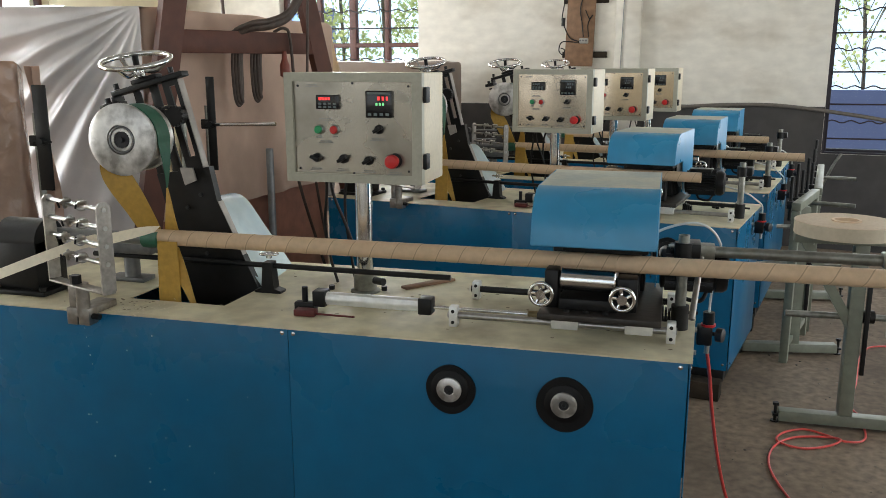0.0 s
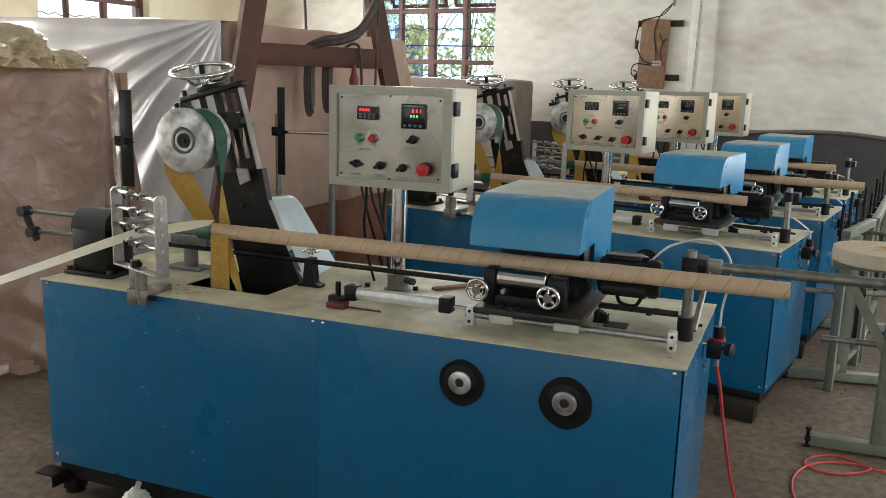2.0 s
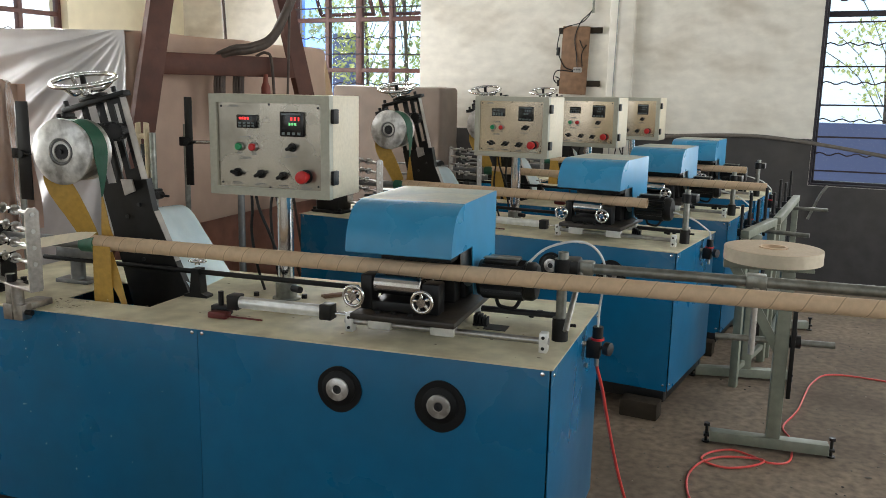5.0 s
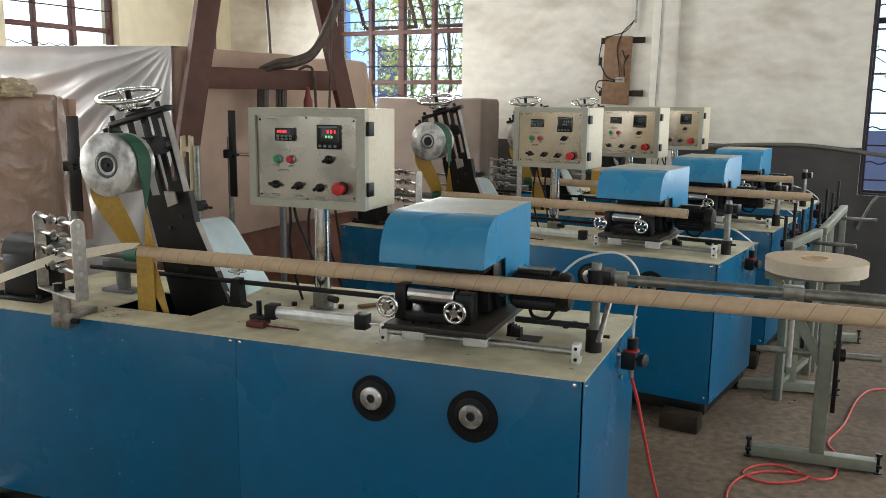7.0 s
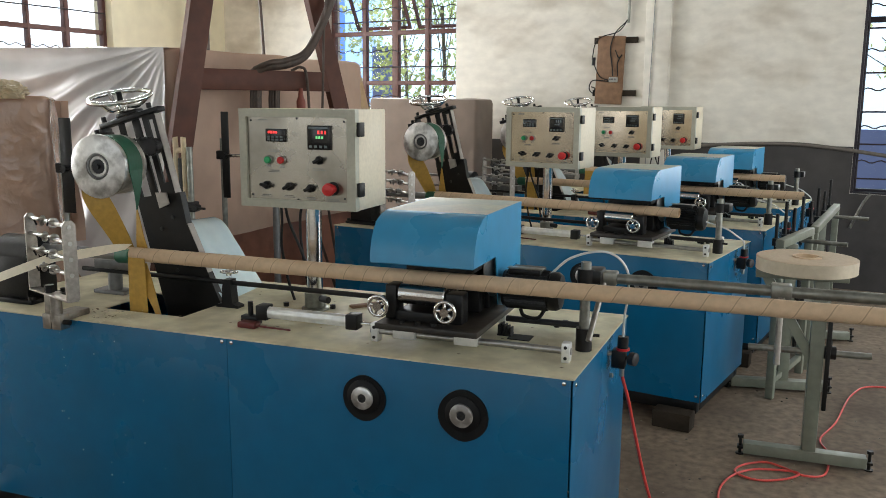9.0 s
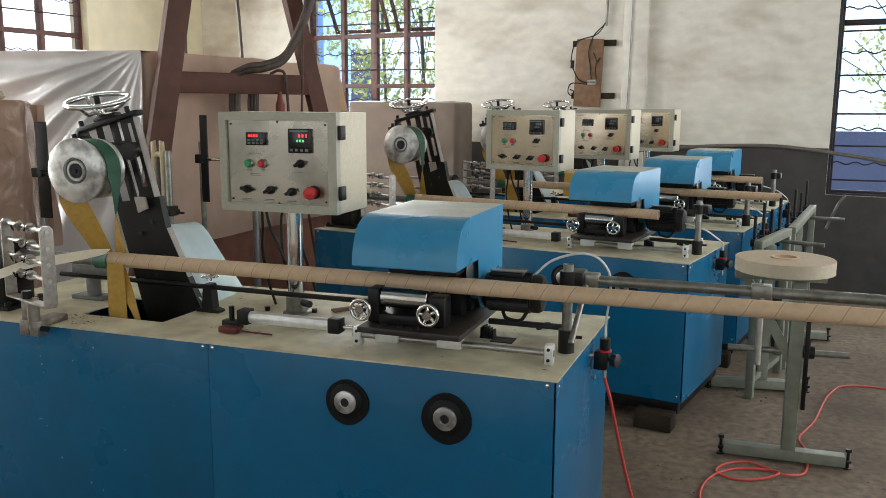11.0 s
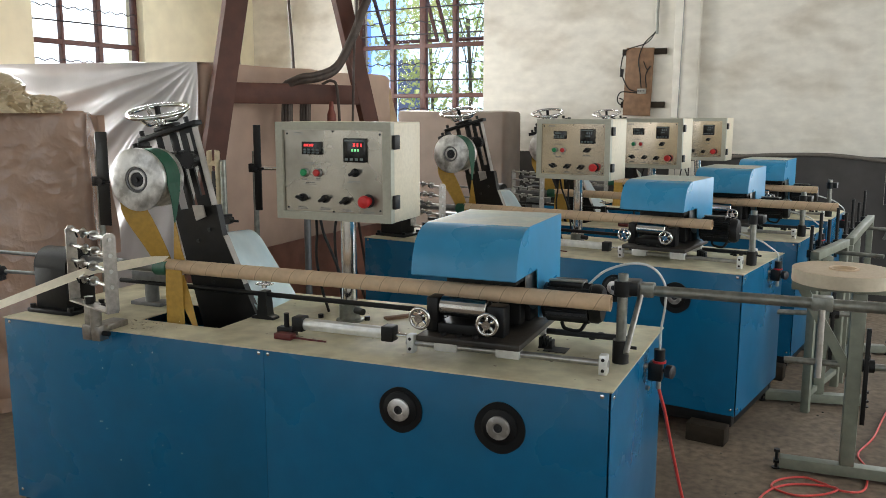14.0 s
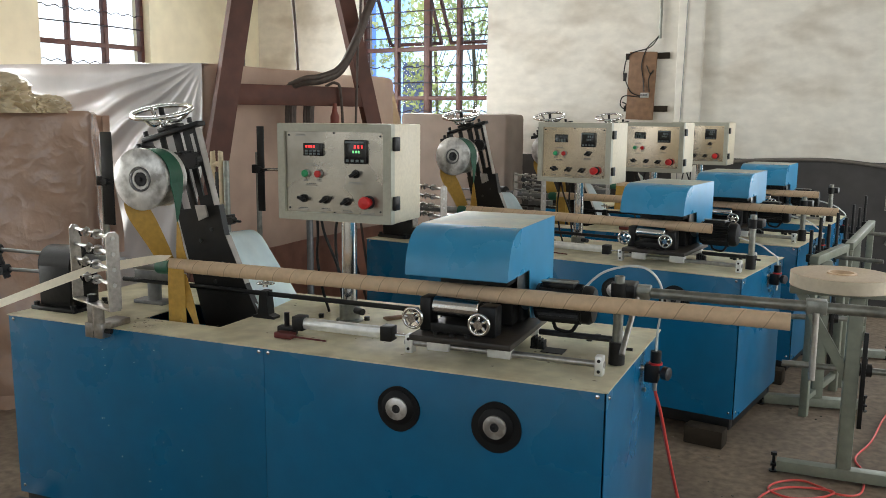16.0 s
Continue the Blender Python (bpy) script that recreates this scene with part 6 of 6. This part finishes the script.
# ---------------------------------------------------------------- hoses on the floor
bm = nb()
hose(bm, [(0.06, 0.465, 0.69), (0.064, 0.47, 0.66), (0.078, 0.52, 0.575), (0.098, 0.59, 0.425), (0.134, 0.66, 0.226), (0.18, 0.72, 0.06), (0.24, 0.74, 0.009), (0.5, 0.6, 0.009), (0.9, 0.1, 0.009)], 0.0055, 10)
tagged(part("red_hose", bm, REDHOSE), "red air hose hanging from the regulator to the floor", "hose")
bm = nb()
hose(bm, [(0.479, 0.663, 0.006), (0.395, 0.933, 0.006), (0.358, 1.161, 0.006), (0.391, 1.339, 0.006), (0.48, 1.457, 0.006), (0.612, 1.487, 0.01), (0.662, 1.457, 0.017), (0.607, 1.408, 0.006), (0.499, 1.358, 0.006), (0.414, 1.408, 0.006), (0.446, 1.497, 0.006),
          (0.534, 1.556, 0.006), (0.613, 1.521, 0.006), (0.682, 1.447, 0.016), (0.765, 1.516, 0.008), (0.791, 1.754, 0.006), (0.768, 1.916, 0.006), (0.852, 2.171, 0.006), (0.968, 2.646, 0.006), (1.124, 2.832, 0.006), (1.6, 2.75, 0.006)], 0.0048, 10)
tagged(part("red_hose", bm, REDHOSE), "coiled red air hose lying on the floor", "hose")
random.seed(5)
bm = nb()
for k in range(150):
    x, y = random.uniform(-3.0, 3.5), random.uniform(0.9, 6.0)
    s = random.uniform(0.004, 0.012)
    r = bmesh.ops.create_icosphere(bm, subdivisions=1, radius=s)
    for v in r["verts"]:
        v.co = Vector((v.co.x * random.uniform(0.6, 1.8) + x, v.co.y + y, abs(v.co.z) * 0.6))
for k in range(120):
    x, y, h = random.uniform(-0.2, 1.6), random.uniform(0.6, 4.0), random.uniform(0.003, 0.008)
    lathe(bm, [(h, 0.0), (h * 0.6, h * 0.5), (0.0, h * 0.6)], (x, y, 0.0), (random.uniform(-0.2, 0.2), 0, 1), 6)
tagged(part("floor_litter", bm, material("chips_and_grit", (0.20, 0.17, 0.13), 0.8, vary=0.9, grain=2.5, stain=9)), "scattered pale chips and grit on the floor", "litter", kind="stuff")

bm = nb()
for k in range(110):
    if k < 45:
        x, y = random.gauss(-1.68, 0.07), random.uniform(0.03, 0.14)
    else:
        x, y = random.gauss(-0.75, 0.32), random.uniform(0.05, 0.6)
    x = min(-0.05, max(-2.0, x))
    s = random.uniform(0.0015, 0.0045)
    r = bmesh.ops.create_icosphere(bm, subdivisions=1, radius=s)
    for v in r["verts"]:
        v.co = Vector((v.co.x * random.uniform(0.8, 2.2) + x, v.co.y + y, 0.8002 + abs(v.co.z) * 0.4))
tagged(part("paper_crumbs", bm, material("brown_crumbs", (0.16, 0.12, 0.075), 0.85)), "fine brown paper crumbs on the machine table", "litter", kind="stuff")

random.seed(21)
bm = nb()
for k in range(90):
    x, y, s, a = -1.60 + random.gauss(0, 0.055), 0.06 + random.gauss(0, 0.035), random.uniform(0.0012, 0.0038), random.uniform(0, math.pi)
    box(bm, -s * 1.6, s * 1.6, -s * 0.6, s * 0.6, 0.0, 0.0007, 0, pose(x, y, 0.8003 + random.uniform(0, 0.0008), random.uniform(-12, 12), random.uniform(-12, 12), a * 57.3))
tagged(part("paper_shavings", bm, material("pale_paper_shavings", (0.70, 0.64, 0.50), 0.8)), "fine pale paper shavings beside the guide rack", "litter", kind="stuff")

random.seed(8)
bm = nb()
for x, z in [(-1.62 + random.gauss(0, 0.16), random.uniform(0.2, 0.74)) for k in range(16)] + [(-1.745 + 0.004 * k, 0.745 - 0.028 * k) for k in range(5)]:
    r = random.uniform(0.0012, 0.0032)
    lathe(bm, [(r, 0.0), (r * 0.7, 0.0004), (0.0, 0.0005)], (x, -0.0001, z), (random.uniform(-0.05, 0.05), -1, 0), 6)
tagged(part("paint_flecks", bm, material("pale_paint_fleck", (0.50, 0.55, 0.58), 0.6)), "tiny pale paint flecks on the blue front panel", "flecks", kind="stuff")

# ---------------------------------------------------------------- outside the windows
SKYGLOW = glow("bright_hazy_sky", (0.95, 0.98, 1.0), 1.6)
SKYBLUE = glow("bluish_hazy_sky", (0.72, 0.88, 1.0), 1.1)
tagged(part("backdrop_west", box(nb(), -22.2, -22.0, -12, 26, -0.13, 14), SKYGLOW, smooth=False), "bright hazy sky", "sky", kind="structure")
tagged(part("backdrop_north", box(nb(), -21.9, 20, 26.0, 26.2, -0.13, 14), SKYBLUE, smooth=False), "bright hazy sky", "sky", kind="structure")
# self-lit slabs: daylight on the far buildings is put into their glow
tagged(part("backdrop_building", box(nb(), -12.0, -8.78, 15.6, 16.0, -0.13, 9.0), BLUEGLOW, smooth=False), "glowing backdrop of a blue sheet-clad building across the yard", "building", kind="structure")
tagged(part("backdrop_building_pale", box(nb(), -12.0, -8.45, 17.0, 17.4, -0.13, 9.0), PALEBLUEGLOW, smooth=False), "glowing backdrop of a pale blue building across the yard", "building", kind="structure")
tagged(part("backdrop_shed", box(nb(), -7.72, -7.2, 15.2, 15.6, -0.13, 2.7), DIMBLUEGLOW, smooth=False), "faintly glowing backdrop of a dim blue shed across the yard", "building", kind="structure")
tagged(part("backdrop_wall", box(nb(), -4.0, 12.0, 13.0, 13.3, -0.13, 1.12), DIMBLUEGLOW, smooth=False), "faintly glowing backdrop of a low blue-grey wall across the yard", "wall", kind="structure")


def build_tree(x, y, h, seed, clumps):
    rnd = random.Random(seed)
    w = thing("tree", "leafy green tree outside the window", "tree", pose(x, y, -0.13))
    bm = nb()
    hose(bm, [(0, 0, 0), (0.05, 0, h * 0.25), (-0.05, 0.05, h * 0.55)], 0.035, 10)
    for k in range(7):
        a = rnd.uniform(0, math.tau)
        hose(bm, [(0, 0, h * (0.25 + 0.04 * k)), (0.5 * math.cos(a), 0.5 * math.sin(a), h * (0.4 + 0.05 * k)), (1.2 * math.cos(a), 1.2 * math.sin(a), h * (0.5 + 0.06 * k))], 0.009, 6, 4)
    part("trunk", bm, BARK, w)
    verts, faces = [], []
    for c in range(clumps):
        a, rr, z = rnd.uniform(0, math.tau), 1.7 * math.sqrt(rnd.random()), h * rnd.uniform(0.18, 1.0)
        cx, cy = rr * math.cos(a), rr * math.sin(a)
        for k in range(60):
            p = Vector((cx, cy, z)) + Vector((rnd.gauss(0, 0.24), rnd.gauss(0, 0.24), rnd.gauss(0, 0.15)))
            q = Euler((rnd.uniform(-1.2, 1.2), rnd.uniform(-1.2, 1.2), rnd.uniform(0, 6.28))).to_matrix()
            s = rnd.uniform(0.035, 0.075)
            i = len(verts)
            for u, v in ((-s, 0), (-s * 0.2, -s * 0.55), (s, 0), (-s * 0.2, s * 0.55)):
                verts.append(p + q @ Vector((u, v, 0)))
            faces.append((i, i + 1, i + 2, i + 3))
    me = bpy.data.meshes.new("crown")
    me.from_pydata(verts, [], faces)
    me.materials.append(LEAF)
    ob = new("crown", me)
    ob.parent = w
    return w


build_tree(-5.3, 13.2, 6.2, 1, 95)
build_tree(-6.6, 14.4, 6.4, 4, 28)
build_tree(3.3, 15.5, 5.2, 9, 26)


# ---------------------------------------------------------------- what moves
def motions():
    T_END = 16.0
    # the travelling saw follows the tube, cuts, and runs back
    shifts = [(0.0, 0.212), (0.1, 0.19), (0.2, 0.158), (0.3, 0.116), (0.4, 0.072), (0.5, 0.048), (0.6, 0.033), (0.8, 0.015), (1.0, 0.006), (1.4, 0.0), (6.0, 0.0), (12.0, 0.0),
              (12.3, 0.062), (12.5, 0.125), (12.8, 0.195), (13.0, 0.223), (13.1, 0.215), (13.2, 0.194), (13.3, 0.165), (13.4, 0.137), (13.5, 0.110), (13.6, 0.080),
              (13.7, 0.057), (13.8, 0.040), (13.9, 0.026), (14.1, 0.012), (14.5, 0.0), (16.0, 0.0)]
    walk(carriage, [(t, Matrix.Translation((d, 0, 0))) for t, d in shifts])
    turn = lambda dx: -math.tau * dx / 0.078
    drop_1 = [(0.26, -0.19, 0.2, 0.992), (0.3, -0.15, 0.15, 0.955), (0.4, -0.097, 0.08, 0.935), (0.5, -0.05, 0.03, 0.87), (0.6, -0.035, -0.06, 0.83), (0.7, -0.04, -0.15, 0.635), (0.8, -0.04, -0.21, 0.33), (0.9, -0.04, -0.26, TUBE_R)]
    drop_2 = [(13.40, -0.19, 0.2, 0.992), (13.5, -0.115, 0.10, 0.934), (13.6, -0.07, 0.06, 0.922), (13.7, -0.045, 0.01, 0.89), (13.8, -0.03, -0.03, 0.79), (13.9, -0.03, -0.10, 0.629), (14.0, -0.03, -0.15, 0.36), (14.1, -0.03, -0.20, TUBE_R)]
    steps = [k / 30 for k in range(481)]
    # the first finished tube
    x_at = lambda t, t0, x0: x0 + SPEED * (t - t0)
    rows = [(k / 30, tube_at(3.2 + x_at(k / 30, CUT_1, CUT_X), turn=turn(SPEED * k / 30))) for k in range(7)]
    spin = turn(SPEED * 0.2)
    rows += [(t, tube_at(3.2 + x, y, z, spin)) for t, x, y, z in drop_1]
    rows += [(T_END, tube_at(3.2 - 0.04, -0.26, TUBE_R, spin))]
    walk(cut_tube, rows)
    # the growing tube leaves in lengths, which fall together after the second cut
    for k, ob in enumerate(sections[:3]):
        start = CUT_1 + k * SECTION / SPEED
        rows = [(0.0, tube_at(CUT_X - 0.003))]
        for t in steps:
            if start < t < 13.39:
                d = SPEED * (t - start)
                rows.append((t, tube_at(CUT_X + d, turn=turn(d))))
        last = SPEED * (13.38 - start)
        off = CUT_X + last - (CUT_X + SPEED * (13.38 - CUT_2) + 0.0)
        for t, x, y, z in drop_2:
            rows.append((t, tube_at(x + 3.2 - k * SECTION, y, z, turn(last))))
        rows.append((T_END, tube_at(3.2 - 0.03 - k * SECTION, -0.20, TUBE_R, turn(last))))
        walk(ob, rows)
    rows = [(0.0, tube_at(CUT_X - 0.003)), (13.36, tube_at(CUT_X - 0.003))]
    for t in steps:
        if t > CUT_2:
            d = SPEED * (t - CUT_2)
            rows.append((t, tube_at(CUT_X + d, turn=turn(d))))
    walk(sections[3], rows)
    # driving pulley turns with the belt
    for ob in (pulley_ob,):
        axis = (TOWER.to_3x3() @ Vector((0, -1, 0))).normalized()
        c = TOWER @ Vector((0.0, -0.11, 0.505))
        walk(ob, [(k / 15, Matrix.Translation(c) @ Matrix.Rotation(-radians(19.0 * k), 4, axis)) for k in range(241)])


pulley_ob = [o for o in machine.children if o.name.startswith("pulley") and not o.name.startswith("pulley_shaft")][0]
motions()
